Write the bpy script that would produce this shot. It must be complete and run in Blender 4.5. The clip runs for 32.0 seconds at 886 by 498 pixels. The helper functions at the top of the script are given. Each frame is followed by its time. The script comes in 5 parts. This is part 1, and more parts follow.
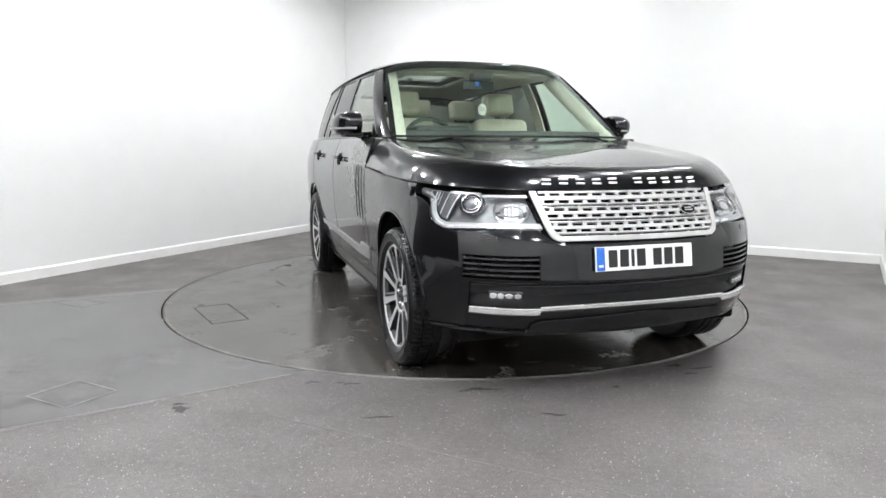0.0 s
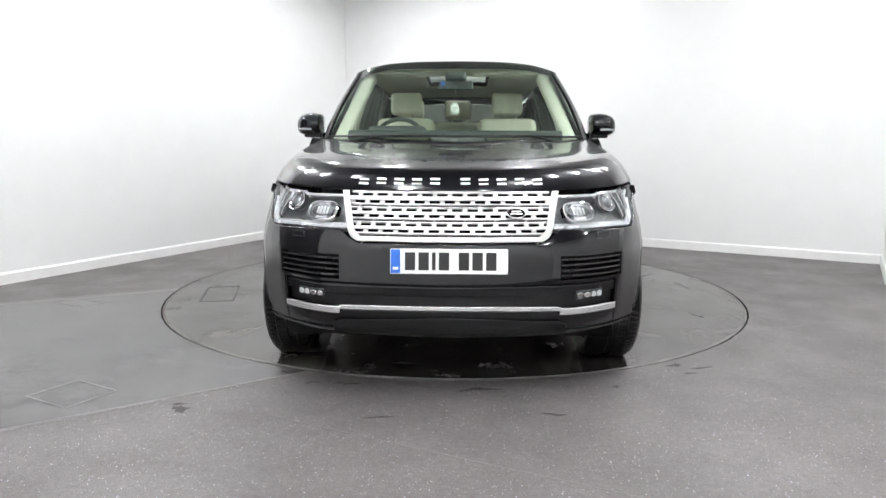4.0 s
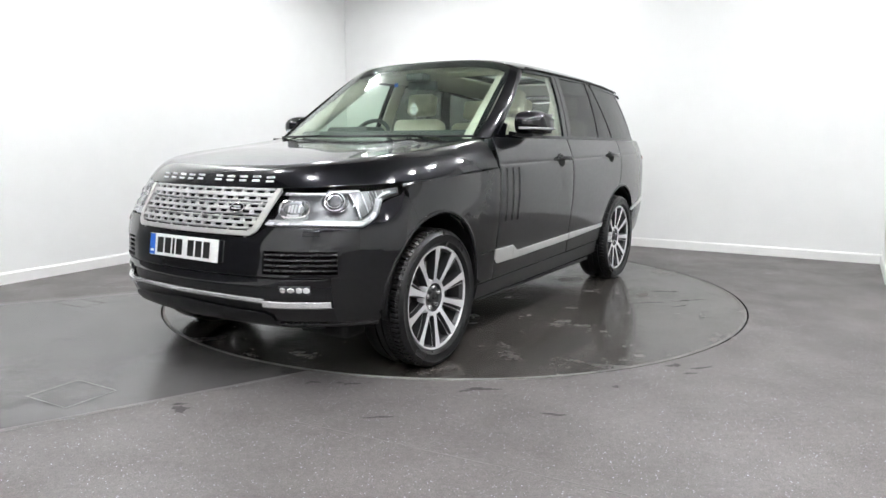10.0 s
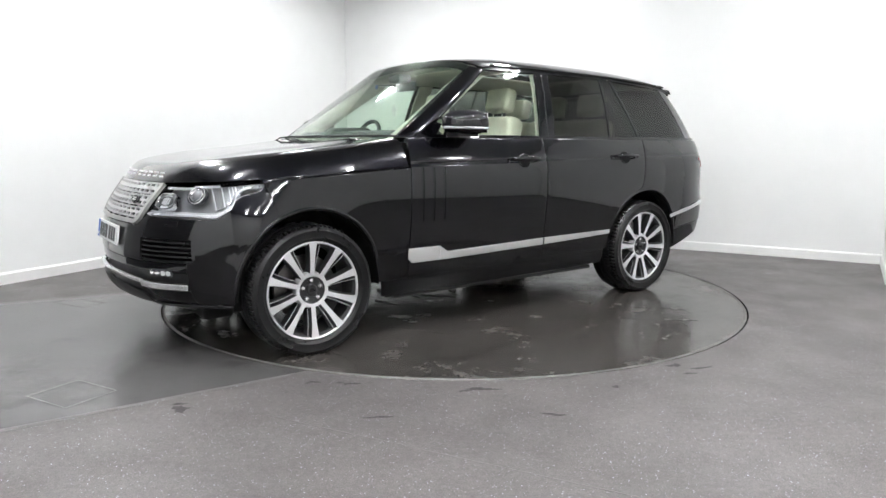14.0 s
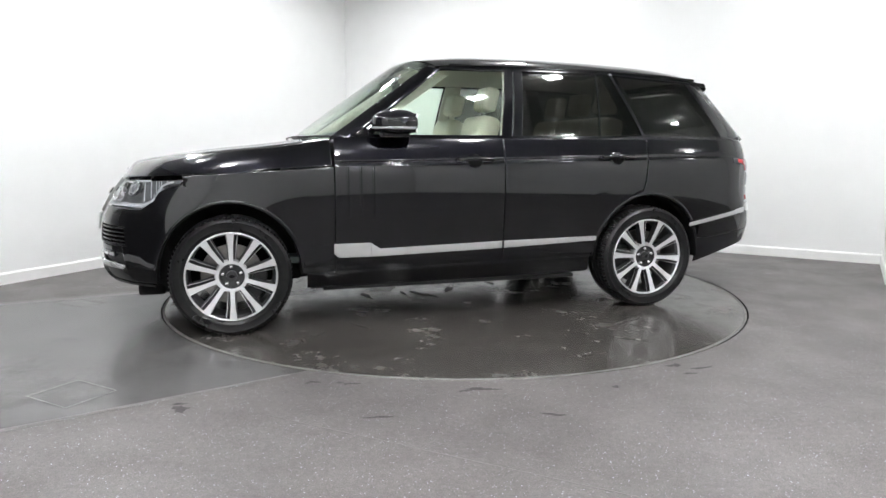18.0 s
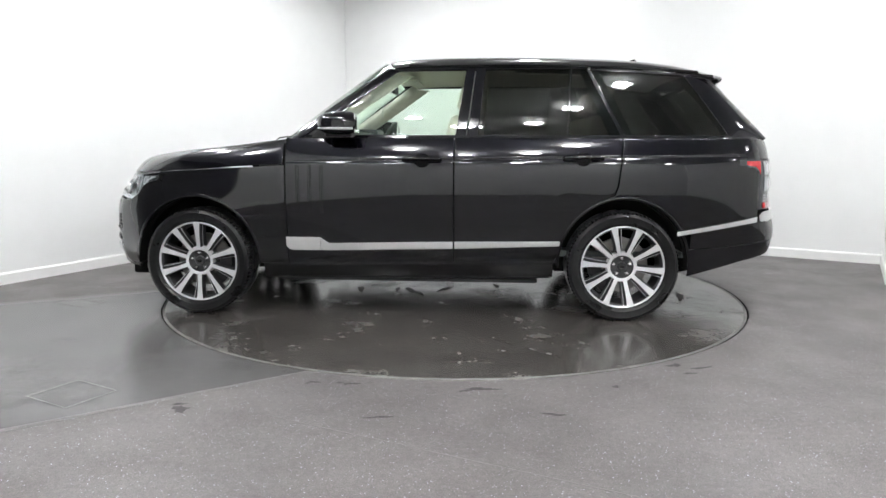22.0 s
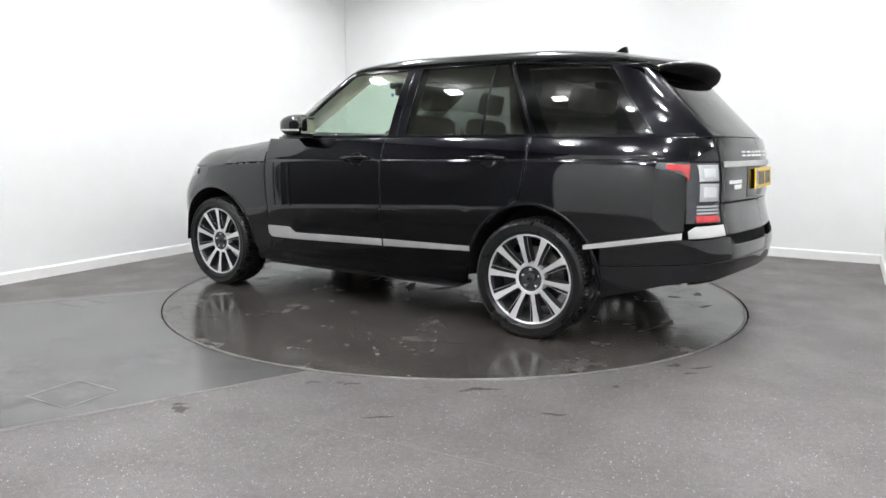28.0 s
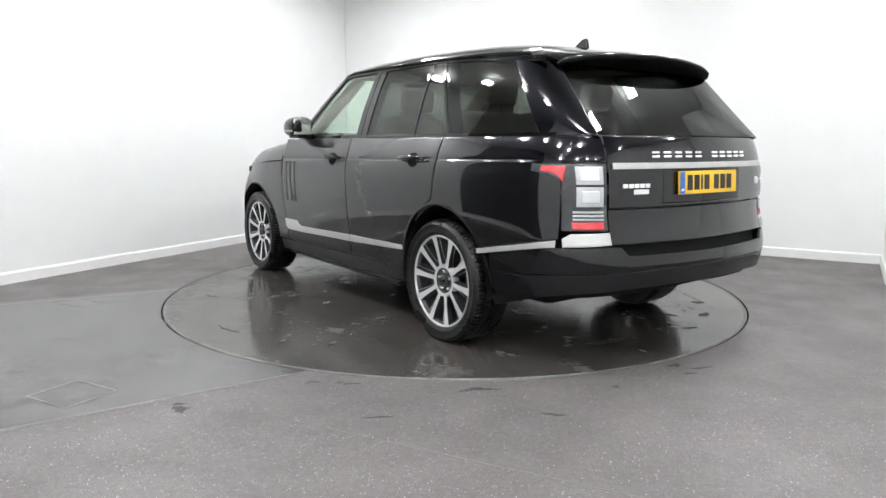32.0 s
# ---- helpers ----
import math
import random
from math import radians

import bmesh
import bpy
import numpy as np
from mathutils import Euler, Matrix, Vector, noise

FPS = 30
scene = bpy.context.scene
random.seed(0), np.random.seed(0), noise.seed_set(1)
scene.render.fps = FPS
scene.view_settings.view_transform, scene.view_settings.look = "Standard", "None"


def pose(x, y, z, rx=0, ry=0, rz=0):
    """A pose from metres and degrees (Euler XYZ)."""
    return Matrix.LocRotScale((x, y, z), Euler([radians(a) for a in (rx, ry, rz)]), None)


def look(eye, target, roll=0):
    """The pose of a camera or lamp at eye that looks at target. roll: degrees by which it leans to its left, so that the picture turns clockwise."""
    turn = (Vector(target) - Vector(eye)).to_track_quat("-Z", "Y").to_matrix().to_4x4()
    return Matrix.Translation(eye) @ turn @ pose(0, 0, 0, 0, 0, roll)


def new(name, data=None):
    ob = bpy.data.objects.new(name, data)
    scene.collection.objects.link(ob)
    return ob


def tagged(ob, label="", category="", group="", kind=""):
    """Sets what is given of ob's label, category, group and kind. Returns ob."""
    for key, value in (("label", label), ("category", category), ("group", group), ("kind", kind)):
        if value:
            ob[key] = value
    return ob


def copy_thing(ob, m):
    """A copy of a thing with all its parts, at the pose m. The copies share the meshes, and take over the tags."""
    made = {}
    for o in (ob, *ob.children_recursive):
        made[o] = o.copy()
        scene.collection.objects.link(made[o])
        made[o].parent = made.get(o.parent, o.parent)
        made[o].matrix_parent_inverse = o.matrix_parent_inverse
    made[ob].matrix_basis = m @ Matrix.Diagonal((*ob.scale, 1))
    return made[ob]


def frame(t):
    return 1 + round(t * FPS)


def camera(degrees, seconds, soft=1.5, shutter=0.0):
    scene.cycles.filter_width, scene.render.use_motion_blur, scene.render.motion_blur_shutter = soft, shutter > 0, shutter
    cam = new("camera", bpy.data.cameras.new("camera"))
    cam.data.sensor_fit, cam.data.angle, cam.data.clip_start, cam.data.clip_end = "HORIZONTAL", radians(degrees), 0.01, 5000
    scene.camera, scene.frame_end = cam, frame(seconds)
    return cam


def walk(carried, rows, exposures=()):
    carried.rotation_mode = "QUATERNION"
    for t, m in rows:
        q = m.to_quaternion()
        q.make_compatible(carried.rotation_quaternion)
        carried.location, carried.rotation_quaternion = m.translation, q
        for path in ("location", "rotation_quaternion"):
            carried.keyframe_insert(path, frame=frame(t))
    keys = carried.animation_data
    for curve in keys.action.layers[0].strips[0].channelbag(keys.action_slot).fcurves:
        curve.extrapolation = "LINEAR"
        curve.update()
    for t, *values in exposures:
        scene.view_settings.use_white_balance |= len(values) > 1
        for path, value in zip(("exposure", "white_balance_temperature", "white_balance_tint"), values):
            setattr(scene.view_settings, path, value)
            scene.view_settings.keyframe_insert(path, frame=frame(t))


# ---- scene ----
# camera: it stands still in front of the turntable
cam = camera(66.45, 32.0)
EYE = Vector((0.0, -5.529, 1.175))
AIM = EYE + Vector((-0.01503, 0.98830, -0.15180))
walk(cam, [(0.0, look(EYE, AIM, 0.17)), (32.0, look(EYE, AIM, 0.17))])

# world: faint neutral background light, added all round the closed room
world = bpy.data.worlds.new("world")
scene.world = world
world.use_nodes = True
world.node_tree.nodes["Background"].inputs[0].default_value = (0.9, 0.95, 1.0, 1)
world.node_tree.nodes["Background"].inputs[1].default_value = 0.05
scene.view_settings.exposure = 0.0

CEIL = 3.55                      # ceiling height
LIGHT_Z = 3.41                   # the light panels hang below it
PANEL_GLOW = 222.0                # strength of the ceiling light panels
CORNER = Vector((-1.569, 4.538))
DIR_L = Vector((-0.4417, -0.8972))   # along the long wall, from the corner
DIR_R = Vector((0.8737, -0.4864))    # along the short wall, from the corner


# ---- materials ----
def node_mat(name):
    m = bpy.data.materials.new(name)
    m.use_nodes = True
    nt = m.node_tree
    return m, nt, nt.nodes["Principled BSDF"]


def link_noise(nt, scale, detail=4.0, rough=0.6, stretch=(1, 1, 1), coords="Object"):
    tc = nt.nodes.new("ShaderNodeTexCoord")
    mp = nt.nodes.new("ShaderNodeMapping")
    mp.inputs["Scale"].default_value = stretch
    n = nt.nodes.new("ShaderNodeTexNoise")
    n.inputs["Scale"].default_value, n.inputs["Detail"].default_value, n.inputs["Roughness"].default_value = scale, detail, rough
    nt.links.new(tc.outputs[coords], mp.inputs["Vector"])
    nt.links.new(mp.outputs[0], n.inputs["Vector"])
    return n


def ramp(nt, src, stops):
    r = nt.nodes.new("ShaderNodeValToRGB")
    e = r.color_ramp.elements
    while len(e) < len(stops):
        e.new(0.5)
    for el, (p, c) in zip(e, stops):
        el.position = p
        el.color = (*c, 1) if len(c) == 3 else c
    nt.links.new(src, r.inputs[0])
    return r


def mat(name, col, rough=0.5, metal=0.0, vary=0.12, scale=30.0, bump=0.0, coat=0.0, spec=0.5, rvary=0.06, sheen=(0.015, 1.54)):
    """A painted, plastic or metal surface with slight variation of tone and gloss at two scales."""
    m, nt, b = node_mat(name)
    n = link_noise(nt, scale)
    lo = tuple(c * (1 - vary) for c in col)
    hi = tuple(min(1, c * (1 + vary)) for c in col)
    r = ramp(nt, n.outputs[0], [(0.3, lo), (0.7, hi)])
    nt.links.new(r.outputs[0], b.inputs["Base Color"])
    n2 = link_noise(nt, scale * 0.17, 3)
    rr = ramp(nt, n2.outputs[0], [(0.3, (max(0, rough - rvary),) * 3), (0.7, (rough + rvary,) * 3)])
    nt.links.new(rr.outputs[0], b.inputs["Roughness"])
    b.inputs["Metallic"].default_value = metal
    b.inputs["Specular IOR Level"].default_value = spec
    b.inputs["Coat Weight"].default_value = coat
    b.inputs["Coat Roughness"].default_value, b.inputs["Coat IOR"].default_value = sheen
    if bump:
        bp = nt.nodes.new("ShaderNodeBump")
        bp.inputs["Strength"].default_value = bump
        bp.inputs["Distance"].default_value = 0.002
        n3 = link_noise(nt, scale * 6, 2)
        nt.links.new(n3.outputs[0], bp.inputs["Height"])
        nt.links.new(bp.outputs[0], b.inputs["Normal"])
    return m


def glow_mat(name, col, strength):
    m, nt, b = node_mat(name)
    b.inputs["Base Color"].default_value = (0.9, 0.9, 0.9, 1)
    b.inputs["Emission Color"].default_value = (*col, 1)
    b.inputs["Emission Strength"].default_value = strength
    return m


def glass_mat(name, tint, face=0.03, rough=0.0):
    """A thin pane: tinted see-through, with gloss that grows towards grazing view."""
    m, nt, b = node_mat(name)
    nt.nodes.remove(b)
    tr = nt.nodes.new("ShaderNodeBsdfTransparent")
    tr.inputs[0].default_value = (*tint, 1)
    gl = nt.nodes.new("ShaderNodeBsdfGlossy")
    gl.inputs["Roughness"].default_value = rough
    lw = nt.nodes.new("ShaderNodeLayerWeight")
    lw.inputs["Blend"].default_value = 0.5
    pw = nt.nodes.new("ShaderNodeMath")
    pw.operation = "POWER"
    pw.inputs[1].default_value = 5.0
    ml = nt.nodes.new("ShaderNodeMath")
    ml.operation, ml.use_clamp = "MULTIPLY_ADD", True
    ml.inputs[1].default_value, ml.inputs[2].default_value = 0.9, face
    mx = nt.nodes.new("ShaderNodeMixShader")
    nt.links.new(lw.outputs["Facing"], pw.inputs[0])
    nt.links.new(pw.outputs[0], ml.inputs[0])
    nt.links.new(ml.outputs[0], mx.inputs[0])
    nt.links.new(tr.outputs[0], mx.inputs[1])
    nt.links.new(gl.outputs[0], mx.inputs[2])
    nt.links.new(mx.outputs[0], nt.nodes["Material Output"].inputs[0])
    return m


def floor_mat(name, base, rough_lo, rough_hi, speck=0.0, bump=0.12, blotch=0.25, streak=(1, 1, 1), sheet_b=None, stain=None):
    """Dark safety vinyl: glitter grains, smears that change the gloss, faint stains. sheet_b: (normal x, y, distance, colour,
    gloss low, high) of a second, smoother sheet that is laid beyond a straight seam. stain: colour of dried, dull patches."""
    m, nt, b = node_mat(name)
    tc = nt.nodes.new("ShaderNodeTexCoord")

    def math_node(op, x, y, clamp=False):
        n = nt.nodes.new("ShaderNodeMath")
        n.operation, n.use_clamp = op, clamp
        for i, v in enumerate((x, y)):
            if isinstance(v, (int, float)):
                n.inputs[i].default_value = v
            else:
                nt.links.new(v, n.inputs[i])
        return n.outputs[0]

    def mix_col(kind, fac, x, y):
        n = nt.nodes.new("ShaderNodeMix")
        n.data_type, n.blend_type = "RGBA", kind
        for i, v in ((0, fac), (6, x), (7, y)):
            if isinstance(v, (int, float)):
                n.inputs[i].default_value = v
            elif isinstance(v, tuple):
                n.inputs[i].default_value = (*v, 1)
            else:
                nt.links.new(v, n.inputs[i])
        return n.outputs[2]
    big = link_noise(nt, 0.9, 6, 0.65, streak)
    fine = link_noise(nt, 190, 2, 0.5)
    grain = nt.nodes.new("ShaderNodeTexVoronoi")
    grain.inputs["Scale"].default_value = 270
    nt.links.new(tc.outputs["Object"], grain.inputs["Vector"])
    tone = ramp(nt, big.outputs[0], [(0.3, (1 - blotch,) * 3), (0.7, (1 + blotch,) * 3)]).outputs[0]
    grit = ramp(nt, fine.outputs[0], [(0.35, (0.68,) * 3), (0.65, (1.32,) * 3)]).outputs[0]
    mid = link_noise(nt, 38, 3, 0.7)
    grit = mix_col("MULTIPLY", 1.0, grit, ramp(nt, mid.outputs[0], [(0.35, (0.84,) * 3), (0.65, (1.16,) * 3)]).outputs[0])
    glint = ramp(nt, grain.outputs["Color"], [(0.90, (0, 0, 0)), (0.94, (speck * 0.85, speck * 0.88, speck * 1.1))]).outputs[0]
    near = mix_col("ADD", 1.0, mix_col("MULTIPLY", 1.0, base, grit), glint)
    n2 = link_noise(nt, 2.3, 5, 0.6, streak)
    r_near = ramp(nt, n2.outputs[0], [(0.35, (rough_lo,) * 3), (0.65, (rough_hi,) * 3)]).outputs[0]
    strength = bump
    if sheet_b:
        nx, ny, d, col2, lo2, hi2 = sheet_b
        xyz = nt.nodes.new("ShaderNodeSeparateXYZ")
        nt.links.new(tc.outputs["Object"], xyz.inputs[0])
        side = math_node("SUBTRACT", math_node("ADD", math_node("MULTIPLY", xyz.outputs[0], nx), math_node("MULTIPLY", xyz.outputs[1], ny)), d)
        mask = math_node("MULTIPLY", side, 400.0, True)
        # the second sheet fades out towards the wall and ends under the turntable
        back = math_node("SUBTRACT", 1.10, math_node("SUBTRACT", xyz.outputs[1], math_node("MULTIPLY", xyz.outputs[0], 0.5)))
        ends = math_node("MULTIPLY", math_node("SUBTRACT", 0.3, xyz.outputs[0]), 50.0, True)
        mask = math_node("MULTIPLY", mask, math_node("MULTIPLY", ends, math_node("MULTIPLY", back, 5.0, True)))
        near = mix_col("MIX", mask, near, col2)
        r2 = ramp(nt, n2.outputs[0], [(0.35, (lo2,) * 3), (0.65, (hi2,) * 3)]).outputs[0]
        r_near = mix_col("MIX", mask, r_near, r2)
        strength = math_node("SUBTRACT", bump, math_node("MULTIPLY", mask, bump * 0.8))
    if stain:
        n3 = link_noise(nt, 2.6, 9, 0.72, (1, 1, 1))
        dry = ramp(nt, n3.outputs[0], [(0.53, (0, 0, 0)), (0.66, (1, 1, 1))]).outputs[0]
        near = mix_col("MIX", dry, near, stain)
        r_near = mix_col("MIX", dry, r_near, (0.36, 0.36, 0.36))
    nt.links.new(mix_col("MULTIPLY", 1.0, near, tone), b.inputs["Base Color"])
    nt.links.new(r_near, b.inputs["Roughness"])
    bp = nt.nodes.new("ShaderNodeBump")
    bp.inputs["Distance"].default_value = 0.0012
    if isinstance(strength, float):
        bp.inputs["Strength"].default_value = strength
    else:
        nt.links.new(strength, bp.inputs["Strength"])
    nt.links.new(fine.outputs[0], bp.inputs["Height"])
    nt.links.new(bp.outputs[0], b.inputs["Normal"])
    return m


M_WALL = mat("wall_paint", (0.815, 0.82, 0.815), 0.6, vary=0.015, scale=3, bump=0.05)
M_SKIRT = mat("skirting_paint", (0.85, 0.85, 0.84), 0.35, vary=0.02, scale=6)
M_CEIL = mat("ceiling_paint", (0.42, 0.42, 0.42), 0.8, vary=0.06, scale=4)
M_BACK = mat("back_wall_paint", (0.88, 0.88, 0.87), 0.7, vary=0.05, scale=2)
# near-black colour stands for an unlit opening, out of view
M_GREY = mat("unlit_opening", (0.085, 0.085, 0.09), 0.7, vary=0.08, scale=2)
M_FLOOR = floor_mat("speckled_vinyl", (0.104, 0.095, 0.093), 0.46, 0.62, 0.42, 0.8, 0.24, (1, 1, 1), (-0.566, 0.824, -1.315, (0.092, 0.089, 0.088), 0.19, 0.24))
M_SEAM = mat("seam_weld", (0.17, 0.165, 0.16), 0.5, vary=0.2)
# wet stains; the car's dark reflection in them is put into the colour
M_STAIN = mat("wet_stain_reflection", (0.045, 0.043, 0.042), 0.55, vary=0.5, scale=40, spec=0.2)
M_SCUFF = mat("pale_scuff", (0.082, 0.078, 0.075), 0.25, vary=0.4, scale=60)
M_GROOVE = mat("groove", (0.03, 0.029, 0.029), 0.5)
M_JOINT = mat("joint_filler", (0.150, 0.145, 0.143), 0.45, vary=0.2)
M_EDGE = mat("worn_edge", (0.13, 0.124, 0.118), 0.45, vary=0.4, scale=8)
M_TABLE = floor_mat("turntable_vinyl", (0.053, 0.048, 0.044), 0.12, 0.24, 0.02, 0.06, 0.3, stain=(0.078, 0.071, 0.066))
M_PANEL = glow_mat("light_panel", (0.97, 0.985, 1.0), PANEL_GLOW)
M_PAINT = mat("black_paint", (0.0022, 0.0022, 0.0040), 0.34, 0.9, vary=0.1, scale=200, coat=1.0, spec=0.0, rvary=0.02, sheen=(0.045, 1.54))
M_GLOSS = mat("gloss_black", (0.003, 0.003, 0.0042), 0.4, coat=0.95, spec=0.0, rvary=0.02, sheen=(0.025, 1.52))
M_LETTER = mat("bright_letter", (0.78, 0.78, 0.79), 0.35, 0.25, vary=0.04)
M_BLADE = mat("blade_plastic", (0.014, 0.014, 0.015), 0.22, vary=0.1)
M_PLAST = mat("black_plastic", (0.010, 0.010, 0.011), 0.42, spec=0.25, bump=0.2, scale=60)
M_DARK = mat("underbody_black", (0.006, 0.006, 0.006), 0.7, spec=0.08)
M_RUBBER = mat("tyre_rubber", (0.007, 0.007, 0.0074), 0.30, spec=0.26, bump=0.3, scale=40, vary=0.3)
M_SILVER = mat("satin_silver", (0.57, 0.57, 0.565), 0.30, 0.55, vary=0.03, scale=12, rvary=0.015)
M_GRILLE = mat("grille_silver", (0.50, 0.50, 0.50), 0.30, 0.40, vary=0.03, scale=12)
M_FRAME = mat("satin_grey_metal", (0.47, 0.465, 0.455), 0.34, 0.45, vary=0.03, scale=12)
M_BRIGHT = mat("bright_metal", (0.88, 0.88, 0.89), 0.2, 0.75, vary=0.02)
M_CHROME = mat("chrome", (0.85, 0.85, 0.86), 0.08, 1.0, vary=0.03)
M_BARREL = mat("painted_barrel", (0.05, 0.05, 0.052), 0.4, 0.4, vary=0.1)
M_RIM = mat("machined_alloy", (0.68, 0.68, 0.69), 0.30, 0.5, vary=0.01, scale=60, rvary=0.01)
M_HUB = mat("hub_grey", (0.05, 0.05, 0.052), 0.35, 0.6, vary=0.1)
M_RIMDARK = mat("grey_alloy", (0.03, 0.03, 0.032), 0.35, 0.5, vary=0.1)
M_STEEL = mat("brake_steel", (0.24, 0.23, 0.22), 0.4, 1.0, vary=0.15)
M_CREAM = mat("cream_leather", (0.70, 0.67, 0.56), 0.5, bump=0.15, scale=25)
M_CREAMT = mat("cream_trim", (0.70, 0.685, 0.60), 0.7, bump=0.1, scale=25)
M_INDARK = mat("dark_cabin_trim", (0.036, 0.046, 0.044), 0.5, bump=0.1)
M_WHITE = mat("white_plate", (0.80, 0.81, 0.80), 0.35, vary=0.02)
M_YELLOW = mat("yellow_plate", (0.80, 0.50, 0.02), 0.35, vary=0.04)
M_BLUE = mat("blue_band", (0.02, 0.13, 0.55), 0.35)
M_INK = mat("plate_ink", (0.01, 0.01, 0.01), 0.4)
M_RED = mat("red_lens", (0.45, 0.015, 0.02), 0.1, coat=1.0)
M_LENSW = mat("white_lens", (0.43, 0.445, 0.46), 0.18, 0.3, coat=0.8, vary=0.08, scale=25)
M_LAMPIN = mat("lamp_reflector", (0.62, 0.63, 0.65), 0.25, 0.45, vary=0.08, scale=30)
M_LAMPMID = mat("ribbed_reflector", (0.20, 0.205, 0.21), 0.25, 0.6, vary=0.1)
M_LENSHI = mat("bright_reflector", (0.64, 0.65, 0.66), 0.2, 0.4, vary=0.03)
M_LAMPBODY = mat("silver_lamp_body", (0.17, 0.174, 0.18), 0.3, 0.35, vary=0.1)
M_LAMPDK = mat("lamp_bezel", (0.035, 0.036, 0.04), 0.25)
M_LENSDK = mat("projector_glass", (0.16, 0.165, 0.175), 0.05, 0.3, coat=1.0)
M_CLEAR = glass_mat("lamp_cover", (0.95, 0.96, 0.97), 0.03)
M_GLASS = glass_mat("windscreen_glass", (0.905, 0.98, 0.92), 0.085)
M_GLASSF = glass_mat("front_door_glass", (0.925, 0.975, 0.935), 0.04)
M_GLASSR = glass_mat("privacy_glass", (0.36, 0.37, 0.355), 0.045)
M_LIGHTG = glass_mat("added_roof_glass", (0.72, 0.73, 0.73), 0.05)
M_MIRROR = mat("mirror_silver", (0.9, 0.9, 0.9), 0.01, 1.0, vary=0.0, rvary=0.0)


# ---- mesh helpers ----
def mesh_ob(name, verts, faces, material, parent=None, label="", smooth=True, thick=0.0, split=False):
    me = bpy.data.meshes.new(name)
    me.from_pydata([tuple(map(float, v)) for v in verts], [], [tuple(map(int, f)) for f in faces])
    me.materials.append(material)
    if smooth:
        me.polygons.foreach_set("use_smooth", [True] * len(me.polygons))
    me.update()
    ob = new(name, me)
    if parent:
        ob.parent = parent
    if label:
        ob["label"] = label
    if material in (M_GLASS, M_GLASSF, M_CLEAR):
        ob.visible_shadow = False      # lets daylight through the pane
    if thick:
        md = ob.modifiers.new("thickness", "SOLIDIFY")
        md.thickness, md.offset = thick, -1
        if material in (M_PAINT, M_GLOSS):
            me.materials.append(M_DARK)
            md.material_offset = md.material_offset_rim = 1
        if split:
            ob.modifiers.new("crisp_edges", "EDGE_SPLIT").split_angle = radians(60)
    return ob


def part(name, bm, material, parent=None, label="", smooth=False):
    """Links a bmesh as one mesh object under a thing or a part."""
    me = bpy.data.meshes.new(name)
    bm.to_mesh(me)
    bm.free()
    me.materials.append(material)
    if smooth:
        me.polygons.foreach_set("use_smooth", [True] * len(me.polygons))
        me.set_sharp_from_angle(angle=radians(38))
    ob = new(name, me)
    if parent:
        ob.parent = parent
    if label:
        ob["label"] = label
    return ob


def box_bm(lo, hi, bev=0.0, bm=None, m=None, seg=2):
    bm = bm or bmesh.new()
    c = [(a + b) / 2 for a, b in zip(lo, hi)]
    s = [abs(b - a) for a, b in zip(lo, hi)]
    t = Matrix.Translation(c) @ Matrix.Diagonal((*s, 1))
    r = bmesh.ops.create_cube(bm, size=1, matrix=(m @ t if m else t))
    if bev:
        es = list({e for v in r["verts"] for e in v.link_edges})
        bmesh.ops.bevel(bm, geom=es, offset=bev, segments=seg, profile=0.6, affect="EDGES")
    return bm


def lathe_bm(profile, n=48, axis="y", bm=None):
    """Turns (radius, height) pairs about the axis."""
    bm = bm or bmesh.new()
    rings = []
    for r, h in profile:
        ring = []
        for i in range(n):
            a = 2 * math.pi * i / n
            p = (r * math.cos(a), h, r * math.sin(a)) if axis == "y" else (r * math.cos(a), r * math.sin(a), h)
            ring.append(bm.verts.new(p))
        rings.append(ring)
    for a, b in zip(rings, rings[1:]):
        for i in range(n):
            bm.faces.new((a[i], a[(i + 1) % n], b[(i + 1) % n], b[i]))
    bmesh.ops.remove_doubles(bm, verts=bm.verts, dist=1e-5)
    bmesh.ops.recalc_face_normals(bm, faces=bm.faces)
    return bm


def prism_bm(outline, h0, h1, bm=None, m=None):
    """A flat outline (x, y) raised from h0 to h1."""
    bm = bm or bmesh.new()
    a = [bm.verts.new((x, y, h0)) for x, y in outline]
    b = [bm.verts.new((x, y, h1)) for x, y in outline]
    n = len(a)
    for i in range(n):
        bm.faces.new((a[i], a[(i + 1) % n], b[(i + 1) % n], b[i]))
    bm.faces.new(a[::-1])
    bm.faces.new(b)
    if m:
        bmesh.ops.transform(bm, matrix=m, verts=a + b)
    bmesh.ops.recalc_face_normals(bm, faces=bm.faces)
    return bm


def tube_bm(points, r, n=8, bm=None):
    """A round bar along points."""
    bm = bm or bmesh.new()
    pts = [Vector(p) for p in points]
    rings = []
    for i, p in enumerate(pts):
        d = (pts[min(i + 1, len(pts) - 1)] - pts[max(i - 1, 0)]).normalized()
        u = d.orthogonal().normalized() if i == 0 else (u - d * u.dot(d)).normalized()
        v = d.cross(u)
        rr = r[i] if isinstance(r, (list, tuple)) else r
        rings.append([bm.verts.new(p + (u * math.cos(2 * math.pi * k / n) + v * math.sin(2 * math.pi * k / n)) * rr) for k in range(n)])
    for a, b in zip(rings, rings[1:]):
        for k in range(n):
            bm.faces.new((a[k], a[(k + 1) % n], b[(k + 1) % n], b[k]))
    bm.faces.new(rings[0][::-1])
    bm.faces.new(rings[-1])
    bmesh.ops.recalc_face_normals(bm, faces=bm.faces)
    return bm


